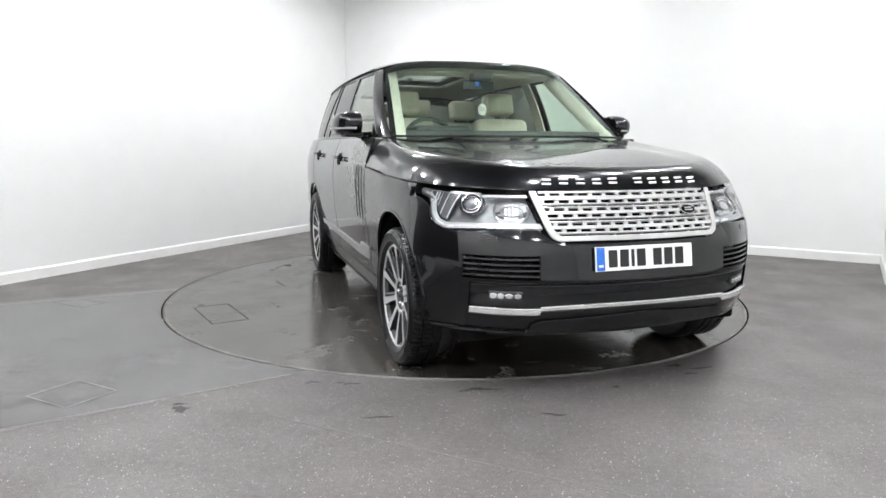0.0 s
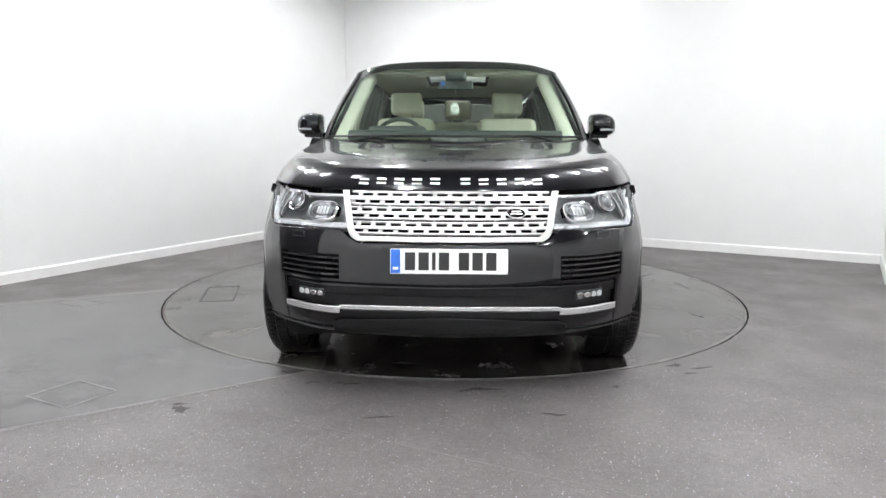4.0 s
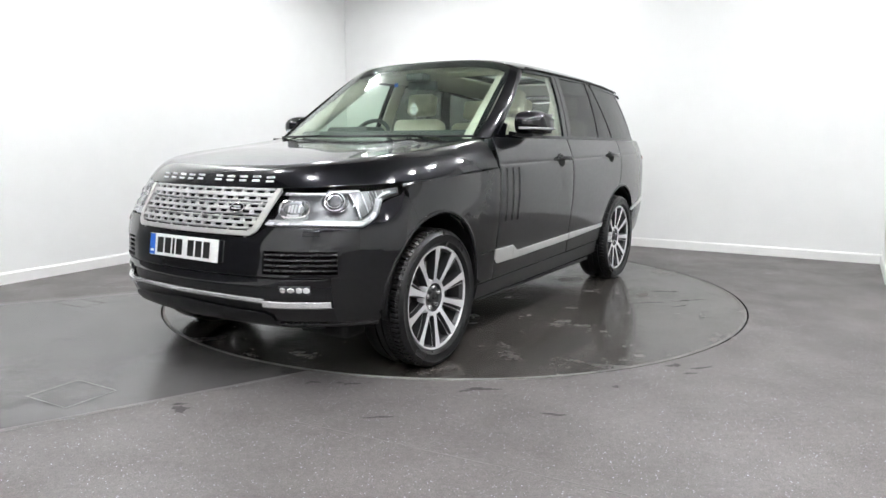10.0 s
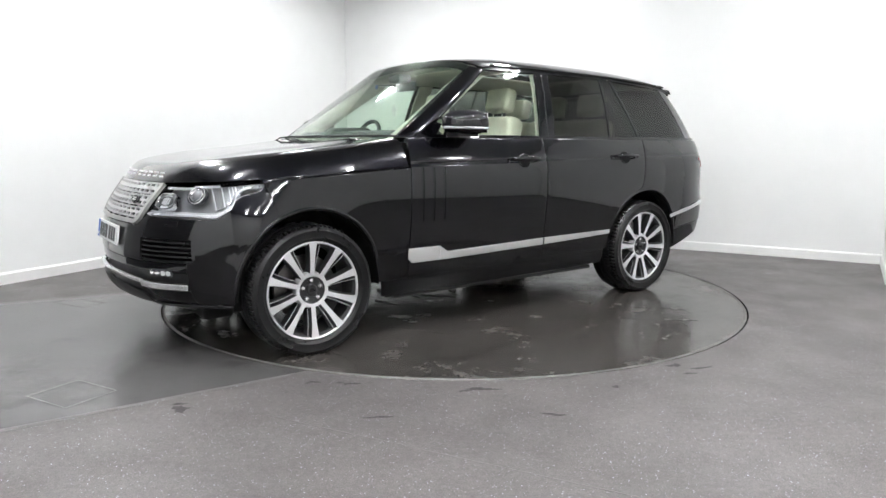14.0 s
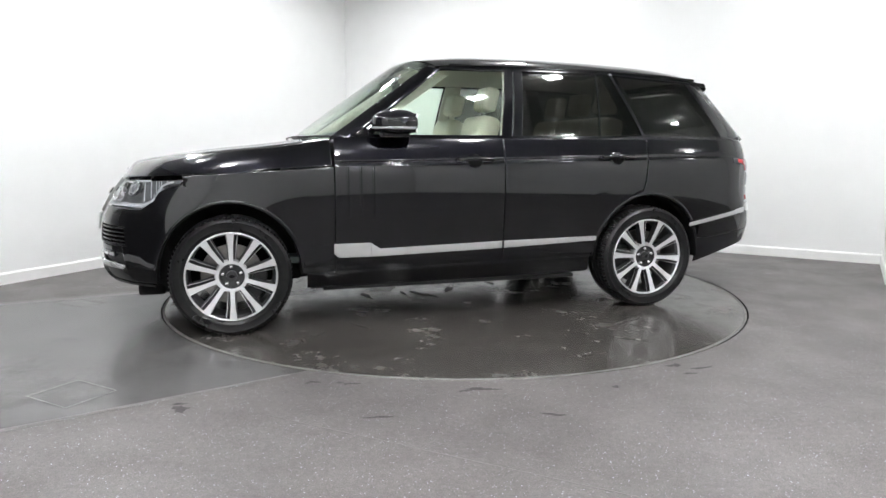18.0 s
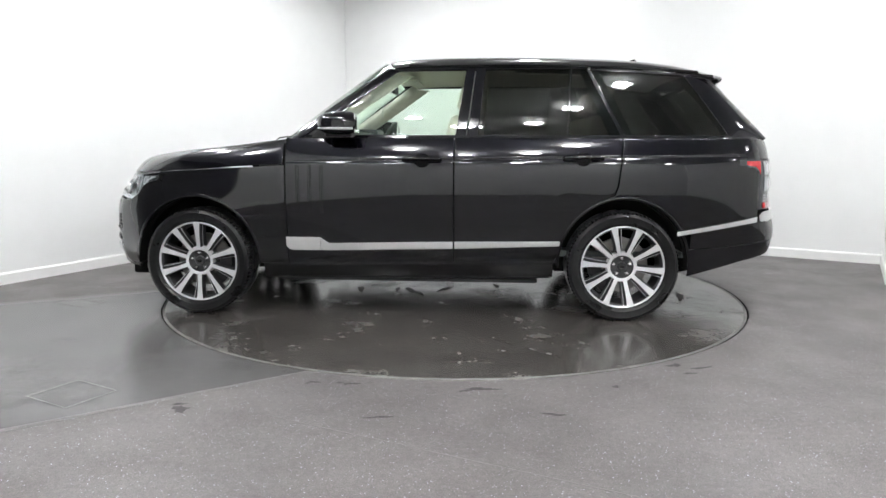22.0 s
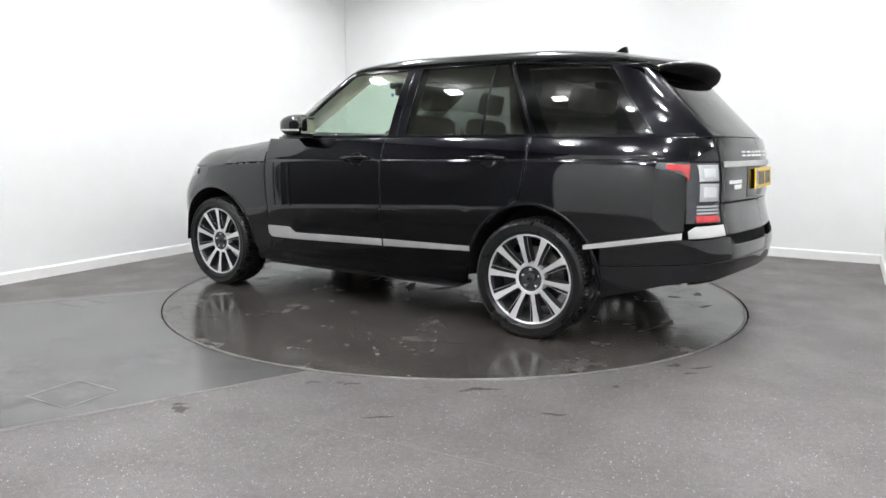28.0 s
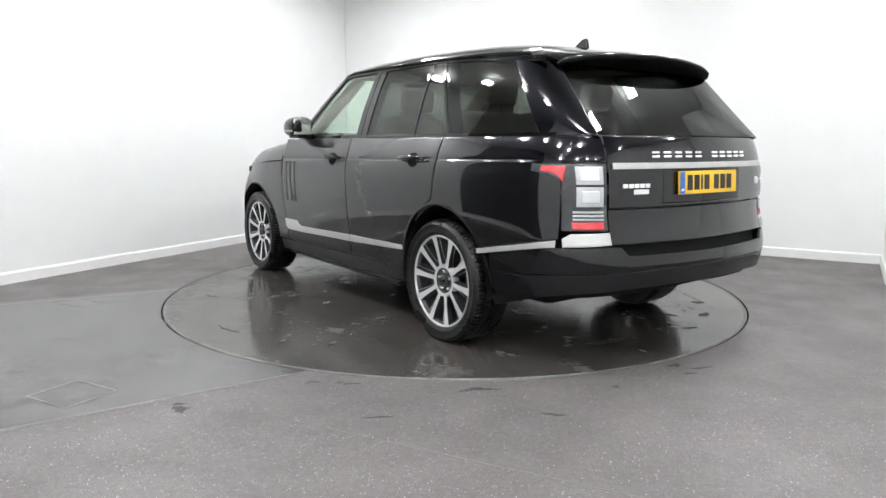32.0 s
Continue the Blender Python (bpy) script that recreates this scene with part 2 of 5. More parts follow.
def oval_bm(rx, ry, depth, n=32, dome=0.0):
    """A flat oval button, its face towards +z."""
    bm = bmesh.new()
    rings = []
    for f, h in ((1.0, 0.0), (1.0, depth * 0.7), (0.94, depth), (0.6, depth + dome * 0.6), (0.25, depth + dome * 0.95)):
        rings.append([bm.verts.new((rx * f * math.cos(2 * math.pi * k / n), ry * f * math.sin(2 * math.pi * k / n), h)) for k in range(n)])
    for a, b in zip(rings, rings[1:]):
        for k in range(n):
            bm.faces.new((a[k], a[(k + 1) % n], b[(k + 1) % n], b[k]))
    bm.faces.new(rings[-1])
    return bm


# ---- the room ----
TABLE_R = 2.243


def wall_run(name, a, b, h, thick, material, z0=0.0):
    """A wall whose inner face runs from a to b; its body lies to the left of that way."""
    a, b = Vector(a), Vector(b)
    d = b - a
    ang = math.degrees(math.atan2(d.y, d.x))
    bm = box_bm((0, 0, z0), (d.length, thick, h))
    ob = part(name, bm, material)
    ob.matrix_basis = pose(a.x, a.y, 0, 0, 0, ang)
    return tagged(ob, kind="structure")


def skirting(name, a, b):
    a, b = Vector(a), Vector(b)
    d = b - a
    bm = prism_bm([(0.002, 0.0), (-0.016, 0.0), (-0.016, 0.085), (-0.010, 0.098), (0.002, 0.1)], 0, d.length,
                  m=Matrix(((0, 0, 1, 0), (1, 0, 0, 0), (0, 1, 0, 0), (0, 0, 0, 1))))
    ob = part(name, bm, M_SKIRT)
    ob.matrix_basis = pose(a.x, a.y, 0, 0, 0, math.degrees(math.atan2(d.y, d.x)))
    return tagged(ob, kind="structure")


def build_room():
    end_l = CORNER + DIR_L * 5.9              # the white wall ends beside the camera
    turn_l = Vector((-2.78, -3.83))           # added dark plane for an unlit opening, from there to the white wall's end
    near_l = Vector((-1.35, -7.05))
    stub = Vector((4.321, 1.2595))
    stub_end = stub + Vector((-0.497, -0.868)) * 1.2
    out_r = stub_end + DIR_R * 4.0
    back_r = out_r + DIR_L * 7.2
    # inner faces, run so that the wall's body lies outside
    runs = [("wall_left", end_l, CORNER, M_WALL), ("wall_right", CORNER, stub, M_WALL), ("wall_stub", stub, stub_end, M_WALL), ("wall_return", stub_end, out_r, M_WALL),
            ("wall_side", out_r, back_r, M_BACK), ("wall_back", back_r, near_l, M_BACK), ("wall_near", near_l, turn_l, M_BACK), ("wall_shutter", turn_l, end_l, M_GREY)]
    for name, a, b, material in runs:
        wall_run(name, a, b, CEIL, 0.18 if name != "wall_stub" else 0.08, material)
        skirting("baseboard_" + name.split("_")[1], a, b)

    # floor with a round opening for the turntable
    n = 160
    verts, faces = [], []
    for rad in (TABLE_R + 0.011, 3.0, 5.0, 9.0, 18.0):
        for i in range(n):
            a = 2 * math.pi * i / n
            verts.append((rad * math.cos(a), rad * math.sin(a), 0.0))
    for k in range(4):
        for i in range(n):
            faces.append((k * n + i, (k + 1) * n + i, (k + 1) * n + (i + 1) % n, k * n + (i + 1) % n))
    fl = mesh_ob("floor", verts, faces, M_FLOOR, smooth=False)
    tagged(fl, kind="structure")
    floor_marks(fl)
    pit = lathe_bm([(TABLE_R + 0.011, 0.0), (TABLE_R + 0.011, -0.06), (0.0, -0.06)], n, "z")
    tagged(part("floor_pit", pit, M_DARK), kind="structure")

    bm = bmesh.new()
    corners = [end_l + Vector((-2, 0)), near_l + Vector((-2, -2)), back_r + Vector((2, -2)), out_r + Vector((2, 1)), stub + Vector((3, 3)), CORNER + Vector((0, 2))]
    a = [bm.verts.new((c.x, c.y, CEIL)) for c in corners]
    b = [bm.verts.new((c.x, c.y, CEIL + 0.2)) for c in corners]
    bm.faces.new(a)
    bm.faces.new(b)
    for i in range(6):
        bm.faces.new((a[i], a[(i + 1) % 6], b[(i + 1) % 6], b[i]))
    bmesh.ops.recalc_face_normals(bm, faces=bm.faces)
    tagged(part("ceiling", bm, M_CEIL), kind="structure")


def ceiling_light():
    """A square panel: white metal frame and glowing diffuser. Added fill panels copy it too."""
    e = new("ceiling_light")
    bm = bmesh.new()
    s, w = 0.110, 0.008
    for lo, hi in (((-s, -s, -0.02), (s, -s + w, 0)), ((-s, s - w, -0.02), (s, s, 0)), ((-s, -s + w, -0.02), (-s + w, s - w, 0)), ((s - w, -s + w, -0.02), (s, s - w, 0))):
        box_bm(lo, hi, bm=bm)
    part("frame", bm, M_SKIRT, e)
    part("diffuser", box_bm((-s + w, -s + w, -0.022), (s - w, s - w, -0.004)), M_PANEL, e, "glowing white diffuser")
    for dx in (-s + 0.004, s - 0.004):
        part("wire", tube_bm([(dx, 0, 0), (dx, 0, CEIL - LIGHT_Z)], 0.0015, 5), M_SKIRT, e)
    return tagged(e, "small square white LED panel hanging on two wires", "ceiling light", "ceiling light panels")


def blot_bm(x, y, rx, ry, ang, seed, n=44, z=0.002, bm=None):
    """A flat irregular mark."""
    bm = bm or bmesh.new()
    rnd = random.Random(seed)
    ph = [rnd.uniform(0, 6.3) for _ in range(4)]
    ca, sa = math.cos(ang), math.sin(ang)
    vs = []
    for k in range(n):
        t = 2 * math.pi * k / n
        r = 1 + 0.16 * math.sin(2 * t + ph[0]) + 0.18 * math.sin(3 * t + ph[1]) + 0.16 * math.sin(5 * t + ph[2]) + 0.12 * math.sin(9 * t + ph[3]) + 0.08 * math.sin(14 * t + ph[1])
        px, py = r * rx * math.cos(t), r * ry * math.sin(t)
        vs.append(bm.verts.new((x + px * ca - py * sa, y + px * sa + py * ca, z)))
    bm.faces.new(vs)
    return bm


def hatch(x, y, w, h, ang, parent, material, z=0.002):
    """A flush cover: plate and the four joints round it."""
    m = pose(x, y, z, 0, 0, ang)
    g = 0.005
    for lo, hi in (((-w, -h, 0), (w, -h + g, 0.001)), ((-w, h - g, 0), (w, h, 0.001)), ((-w, -h + g, 0), (-w + g, h - g, 0.001)), ((w - g, -h + g, 0), (w, h - g, 0.001))):
        ob = part("hatch_joint", box_bm(lo, hi), material, parent)
        ob.matrix_basis = m


def turntable():
    e = new("turntable")
    n = 180
    part("disc", lathe_bm([(0, -0.05), (TABLE_R, -0.05), (TABLE_R, -0.003), (TABLE_R - 0.003, 0.0), (1.7, 0.0), (0.9, 0.0), (0, 0.0)], n, "z"), M_TABLE, e, "dark scuffed vinyl disc")
    part("edge_ring", lathe_bm([(TABLE_R - 0.019, 0.0005), (TABLE_R - 0.018, 0.002), (TABLE_R - 0.004, 0.002), (TABLE_R - 0.001, -0.002)], n, "z"), M_EDGE, e, "worn pale edge")
    hatch(0.31, -1.848, 0.27, 0.124, 13.5, e, M_GROOVE)
    rnd = random.Random(5)
    pale = [(1.235, 1.12, 0.075, 0.03, 0.7), (-0.36, 1.51, 0.10, 0.012, -0.9), (-0.62, 1.75, 0.12, 0.016, -0.8), (-0.18, 1.95, 0.09, 0.02, 0.2), (0.28, 0.95, 0.04, 0.012, 0.3),
            (0.85, 1.73, 0.06, 0.014, 0.5), (-0.39, 1.745, 0.07, 0.010, -0.7), (-0.85, 1.52, 0.10, 0.012, -1.0)]
    for _ in range(14):
        a, r = rnd.uniform(0, 6.28), rnd.uniform(1.35, 2.1)
        pale.append((r * math.cos(a), r * math.sin(a), rnd.uniform(0.03, 0.13), rnd.uniform(0.005, 0.02), a + 1.57 + rnd.uniform(-0.6, 0.6)))
    for k, (x, y, rx, ry, an) in enumerate(pale):
        part("scuff_mark", blot_bm(x, y, rx, ry, an, k), M_SCUFF, e, "pale scuff")
    # wet marks whose dark streaks of reflection are painted as flat blots
    wet = [(0.75, 0.12, 0.022, 0.12, 0.2), (0.31, 0.17, 0.035, 0.14, 0.5), (0.06, 0.06, 0.03, 0.11, -0.4), (0.45, 0.10, 0.015, 0.07, 0.1), (-0.36, -0.10, 0.02, 0.07, 0.3),
           (-1.5, -1.2, 0.05, 0.03, 0.4), (-1.75, -0.9, 0.03, 0.05, 0.1), (-1.62, -0.7, 0.04, 0.02, 0.2), (-1.9, -0.5, 0.05, 0.02, 1.2), (-1.8, 0.2, 0.12, 0.03, 1.4)]
    for k, (x, y, rx, ry, an) in enumerate(wet):
        part("wet_reflection", blot_bm(x, y, rx, ry, an, 100 + k), M_STAIN, e, "wet mark with its dark reflection painted in")
    tagged(e, "large round dark vinyl turntable set flush in the floor, scuffed", "turntable")
    return e


def floor_marks(fl):
    """Seam welds, cover joints and stains on the fixed floor."""
    hatch(-2.808, -0.612, 0.175, 0.088, -26, fl, M_JOINT)
    hatch(-1.81, -2.478, 0.15, 0.13, -28, fl, M_JOINT)
    for a, b in (((-0.82, -2.715), (2.6, -4.30)), ((-2.9, -3.67), (-0.83, -2.19))):
        a, b = Vector(a), Vector(b)
        d = b - a
        ob = part("seam_weld", box_bm((0, -0.0018, 0.0), (d.length, 0.0018, 0.0010)), M_SEAM if a.x > -2 else M_JOINT, fl)
        ob.matrix_basis = pose(a.x, a.y, 0.001, 0, 0, math.degrees(math.atan2(d.y, d.x)))
    spots = [(0.13, -2.375, 0.075, 0.018, 0.1), (0.06, -2.40, 0.03, 0.012, 0.5), (0.215, -2.378, 0.03, 0.006, 0.0), (0.805, -2.325, 0.022, 0.016, 0.2), (0.44, -2.68, 0.05, 0.010, -0.3), (0.475, -2.69, 0.03, 0.008, 0.2),
             (-0.50, -2.315, 0.045, 0.012, 0.2), (-0.56, -2.30, 0.02, 0.012, 0.3), (-0.69, -2.295, 0.03, 0.010, -0.2), (-0.72, -2.31, 0.018, 0.008, 0.3), (-1.22, -2.66, 0.035, 0.04, 0.4), (-1.25, -2.60, 0.04, 0.012, 0.1),
             (-0.32, -2.73, 0.09, 0.008, 0.15), (1.20, -1.99, 0.05, 0.02, 0.6), (1.33, -2.03, 0.06, 0.015, 0.3), (1.24, -2.12, 0.04, 0.01, 0.2)]
    for k, (x, y, rx, ry, an) in enumerate(spots):
        part("stain", blot_bm(x, y, rx * 0.9, ry, an, 300 + k), M_STAIN, fl)


build_room()
first = ceiling_light()
ORI = math.degrees(math.atan2(DIR_R.y, DIR_R.x))
row_a = [Vector((1.60, -2.50)) + DIR_L * 1.08 * k for k in (-3, -2, -1, 0, 1, 2)]
row_b = [Vector(p) for p in ((-3.05, 0.35), (-2.85, -0.65), (-2.45, -1.66), (-1.58, -2.78), (-0.92, -3.85), (-0.30, -4.70))]
back_fill = [Vector((3.2, -7.15)) + Vector((-0.979, 0.203)) * 1.4 * k for k in range(3)] + [Vector((-1.40, -5.45))]   # added fill, in front of the unseen back wall to brighten it
# added fill panels that brighten the corner walls and the unseen side wall
wall_fill = [Vector(p) for p in ((-1.62, 1.60), (-0.78, 2.60), (0.85, 1.85), (5.7, -2.4), (4.9, -4.6))]
for k, p in enumerate(row_a + row_b + back_fill + wall_fill):
    m = pose(p.x, p.y, LIGHT_Z, 0, 0, ORI)
    if k == 0:
        first.matrix_basis = m
    else:
        copy_thing(first, m)
TABLE = turntable()


# ---- the car's surfaces: x forward, y to its left, z up; the wheels' axles at x = +-1.461 ----
OFFX, OFFY = 0.2725, 0.0216          # the car's middle as it stands on the turntable
HUBX, HUBZ, ARCH, ARCH_W = 1.461, 0.367, 0.460, 0.435      # the arches are a little taller than wide
TYRE_R = 0.372


def spline(xs, ys):
    """Natural cubic spline through the points, as a function of an array."""
    xs, ys = np.array(xs, float), np.array(ys, float)
    n = len(xs)
    h = np.diff(xs)
    a, b = np.eye(n), np.zeros((n,) + ys.shape[1:])
    for i in range(1, n - 1):
        a[i, i - 1:i + 2] = h[i - 1], 2 * (h[i - 1] + h[i]), h[i]
        b[i] = 6 * ((ys[i + 1] - ys[i]) / h[i] - (ys[i] - ys[i - 1]) / h[i - 1])
    m = np.linalg.solve(a, b)

    def f(x):
        x = np.clip(np.asarray(x, float), xs[0], xs[-1])
        i = np.clip(np.searchsorted(xs, x) - 1, 0, n - 2)
        l, r, hh = x - xs[i], xs[i + 1] - x, h[i]
        if ys.ndim > 1:
            l, r, hh = l[..., None], r[..., None], hh[..., None]
        return m[i] * r ** 3 / (6 * hh) + m[i + 1] * l ** 3 / (6 * hh) + (ys[i] / hh - m[i] * hh / 6) * r + (ys[i + 1] / hh - m[i + 1] * hh / 6) * l
    return f


WIDTH = spline([0.15, 0.28, 0.36, 0.45, 0.52, 0.60, 0.70, 0.82, 0.92, 1.00, 1.05, 1.12, 1.18, 1.23],
               [0.89, 0.925, 0.942, 0.953, 0.961, 0.971, 0.983, 0.992, 0.994, 0.991, 0.985, 0.967, 0.946, 0.924])
NOSE = spline([0.15, 0.25, 0.34, 0.42, 0.50, 0.65, 0.75, 0.85, 0.93, 0.98, 1.05],
              [2.02, 2.175, 2.288, 2.318, 2.323, 2.314, 2.292, 2.240, 2.184, 2.147, 2.085])
TAIL = spline([0.15, 0.25, 0.36, 0.46, 0.56, 0.66, 0.80, 0.95, 1.08, 1.16, 1.24],
              [-2.38, -2.47, -2.57, -2.620, -2.636, -2.622, -2.584, -2.576, -2.566, -2.554, -2.53])
FRONT_C = [(0.0, 0.0), (0.018, 0.265), (0.056, 0.487), (0.112, 0.65), (0.168, 0.74), (0.228, 0.815), (0.35, 0.895), (0.52, 0.953), (0.72, 0.980)]
BACK_C = [(0.0, 0.0), (0.015, 0.275), (0.045, 0.48), (0.094, 0.69), (0.178, 0.83), (0.292, 0.915), (0.45, 0.957), (0.66, 0.980)]
MID = [(1.18, 0.993), (0.75, 0.995), (0.0, 0.995), (-0.75, 0.995), (-1.25, 0.992)]
ref = [(2.3 - c, y) for c, y in FRONT_C] + MID + [(-2.58 + c, y) for c, y in BACK_C[::-1]]
ref = [(ref[2][0], -ref[2][1]), (ref[1][0], -ref[1][1])] + ref + [(ref[-2][0], -ref[-2][1]), (ref[-3][0], -ref[-3][1])]
KNOT = np.concatenate([[0], np.cumsum([math.hypot(b[0] - a[0], b[1] - a[1]) for a, b in zip(ref, ref[1:])])])
KNOT = (KNOT - KNOT[2]) / (KNOT[-3] - KNOT[2])
BASIS = spline(KNOT, np.eye(len(KNOT)))


def crease_z(x):
    """Height of the groove along the shoulder."""
    return 1.062 - 0.0145 * (x - 0.8)


def body(u, z):
    """The skin with the groove along its shoulder."""
    p = plain_body(u, z)
    x = p[..., 0]
    w = np.clip((0.83 - x) / 0.03, 0, 1) * np.clip((x + 2.25) / 0.1, 0, 1)
    d = 0.0045 * np.exp(-((p[..., 2] - crease_z(x)) / 0.008) ** 2) * w
    return np.stack([x, p[..., 1] - d, p[..., 2]], -1)


def plain_body(u, z):
    """The lower body's outer skin: u runs from the nose's middle (0) round the left side to the tail's middle (1)."""
    u, z = np.broadcast_arrays(np.asarray(u, float), np.asarray(z, float))
    w = BASIS(u)
    k = WIDTH(z) / 0.995
    f, t = NOSE(z), TAIL(z)
    xs = [f - c for c, _ in FRONT_C] + [x + 0 * z for x, _ in MID] + [t + c for c, _ in BACK_C[::-1]]
    ys = [y * k for _, y in FRONT_C] + [y * k for _, y in MID] + [y * k for _, y in BACK_C[::-1]]
    xs = [xs[2], xs[1]] + xs + [xs[-2], xs[-3]]
    ys = [-ys[2], -ys[1]] + ys + [-ys[-2], -ys[-3]]
    x, y = sum(w[..., i] * v for i, v in enumerate(xs)), sum(w[..., i] * v for i, v in enumerate(ys))
    # the front arches flare out
    fade = np.clip((0.97 - z) / 0.36, 0, 1)
    fade = fade * fade * (3 - 2 * fade)
    y = y * (1 + (0.030 * np.exp(-((x - 1.5) / 0.25) ** 2) + (0.040 + 0.040 * np.clip((0.62 - z) / 0.2, 0, 1)) * np.exp(-((x - 1.82) / 0.15) ** 2)) * fade)
    return np.stack([x, y, z + 0 * x], -1)


UU = np.linspace(0, 1, 1501)


CONTOUR = {}


def contour(k):
    """The skin's plan line at height k centimetres."""
    if k not in CONTOUR:
        CONTOUR[k] = body(UU, np.full_like(UU, k / 100))
    return CONTOUR[k]


def blend_z(f, z):
    k = math.floor(z * 100)
    q = z * 100 - k
    return f(contour(k)) * (1 - q) + f(contour(k + 1)) * q


def u_of_x(x, z):
    """The place along the skin at which it passes x, at height z."""
    return float(blend_z(lambda p: np.interp(-x, -p[:, 0], UU), z))


def u_of_y(y, z, front=True):
    def f(p):
        i = int(np.argmax(p[:, 1]))
        return np.interp(y, p[:i, 1], UU[:i]) if front else np.interp(y, p[i:, 1][::-1], UU[i:][::-1])
    return float(blend_z(f, z))


def arch_z(x, hub, r=ARCH, low=0.30):
    d = 1 - ((x - hub) * ARCH / ARCH_W / r) ** 2
    return max(low, HUBZ + r * math.sqrt(d)) if d > 0 else low


def grid_faces(m, n, skip=None):
    return [(i * n + j, i * n + j + 1, (i + 1) * n + j + 1, (i + 1) * n + j) for i in range(m - 1) for j in range(n - 1)
            if not (skip and skip(i, j))]


def round_rim(g, c, w, flat=""):
    """Adds narrow rows along the four borders of a grid and turns its edge inward by a small radius."""
    nrm = np.cross(np.gradient(g, axis=0), np.gradient(g, axis=1))
    nrm /= np.linalg.norm(nrm, axis=-1, keepdims=True) + 1e-12
    if (nrm * (g - c)).sum() < 0:
        nrm = -nrm
    both = np.concatenate([g, nrm, np.zeros(g.shape[:2] + (1,))], -1)
    for axis in (0, 1):
        a = np.moveaxis(both, axis, 0)
        for end in (0, 1):
            d = np.linalg.norm(a[1, :, :3] - a[0, :, :3], axis=-1)[:, None] + 1e-9
            rows = []
            for f, h in ((0.0, 0.42), (0.22, 0.16), (0.55, 0.025), (1.0, 0.0)):
                t = np.minimum(f * w / d, f * 0.48)
                r = a[0] * (1 - t) + a[1] * t
                r[:, 6] += 0 if "abcd"[axis * 2 + end] in flat else h * w
                rows.append(r)
            a = np.concatenate([np.array(rows), a[1:]])[::-1]
        both = np.moveaxis(a, 0, axis)
    return both[..., :3] - both[..., 3:6] * both[..., 6:]


def sheet(name, pts, material, parent, side=1, thick=0.014, label="", skip=None, outward=None, flat=""):
    """A curved sheet from a grid of points on the left side, or mirrored to the right; normals point outward."""
    pts = np.array(pts, float)
    if thick:
        span = min(np.linalg.norm(pts[-1] - pts[0], axis=-1).max(), np.linalg.norm(pts[:, -1] - pts[:, 0], axis=-1).max())
        w = min(0.006 if material in (M_PAINT, M_GLOSS) else 0.005, span * 0.22)
        pts = round_rim(pts, np.array([0, 0, 0.8]) if outward is None else np.array(outward), w, flat)
        if skip:
            inner, (mm, nn) = skip, (pts.shape[0] - 6, pts.shape[1] - 6)
            skip = lambda i, j: inner(min(max(i - 3, 0), mm - 2), min(max(j - 3, 0), nn - 2))
    m, n = pts.shape[:2]
    if side < 0:
        pts = pts * np.array([1, -1, 1])
    v = pts.reshape(-1, 3)
    f = grid_faces(m, n, skip)
    c = np.array([0, 0, 0.8]) if outward is None else np.array(outward)
    tot = 0.0
    for q in f[:: max(1, len(f) // 60)]:
        a, b, d = v[q[0]], v[q[1]], v[q[3]]
        e = np.cross(b - a, d - a)
        mid = v[q[0]] - c
        tot += float(e @ mid)
    if tot < 0:
        f = [q[::-1] for q in f]
    ob = mesh_ob(name, v, f, material, parent, label, thick=thick, split=bool(flat))
    return ob


def groove_rows(z0, z1, zc):
    """Heights of a panel's rows, close together round the shoulder groove."""
    return [*np.linspace(z0, zc - 0.020, 18), zc - 0.012, zc - 0.007, zc - 0.003, zc, zc + 0.003, zc + 0.007, zc + 0.012, *np.linspace(zc + 0.020, z1, 8)]


def skin(name, cols, lo, hi, material, parent, side=1, rows=10, thick=0.014, inset=0.0, label="", holes=(), lines=(), flat=""):
    """A panel of the lower body. cols: places along the skin, each a number or a function of z; lo, hi: heights by column
    number (a list); lines: fixed heights between them; holes: (column from, to, band) left open."""
    m = len(cols)
    groove = lines == "groove"
    bands = 1 if groove else len(lines) + 1
    per = max(2, rows // bands)
    grid = []
    for i, c in enumerate(cols):
        if groove:
            zs = groove_rows(lo[i], hi[i], crease_z(body(c(1.06), 1.06)[0]))
        else:
            stops = [lo[i], *lines, hi[i]]
            zs = []
            for a, b in zip(stops, stops[1:]):
                zs += [a + (b - a) * k / per for k in range(per)]
            zs.append(stops[-1])
        us = [c(z) if callable(c) else c for z in zs]
        p = body(np.array(us), np.array(zs))
        grid.append(p)
    grid = np.array(grid)
    if side == 0:
        # a panel that spans both sides
        grid = np.concatenate([(grid * np.array([1, -1, 1]))[::-1], grid[1:]])
        holes = [(a + m - 1, b + m - 1, k) for a, b, k in holes] + [(m - 1 - b, m - 1 - a, k) for a, b, k in holes]
        side = 1
    if inset:
        grid = inset_grid(grid, inset)
    skip = None
    if holes:
        skip = lambda i, j: any(a <= i < b and j // per == k for a, b, k in holes)
    return sheet(name, grid, material, parent, side, thick, label, skip, None, flat)


def inset_grid(g, d):
    """Moves a grid inward along its normals."""
    a = np.gradient(g, axis=0)
    b = np.gradient(g, axis=1)
    n = np.cross(a, b)
    n /= np.linalg.norm(n, axis=-1, keepdims=True) + 1e-9
    c = g.reshape(-1, 3).mean(0) - np.array([0, 0, 0.8])
    if (n * (g - np.array([0, 0, 0.8]))).sum() < 0:
        n = -n
    return g - n * d


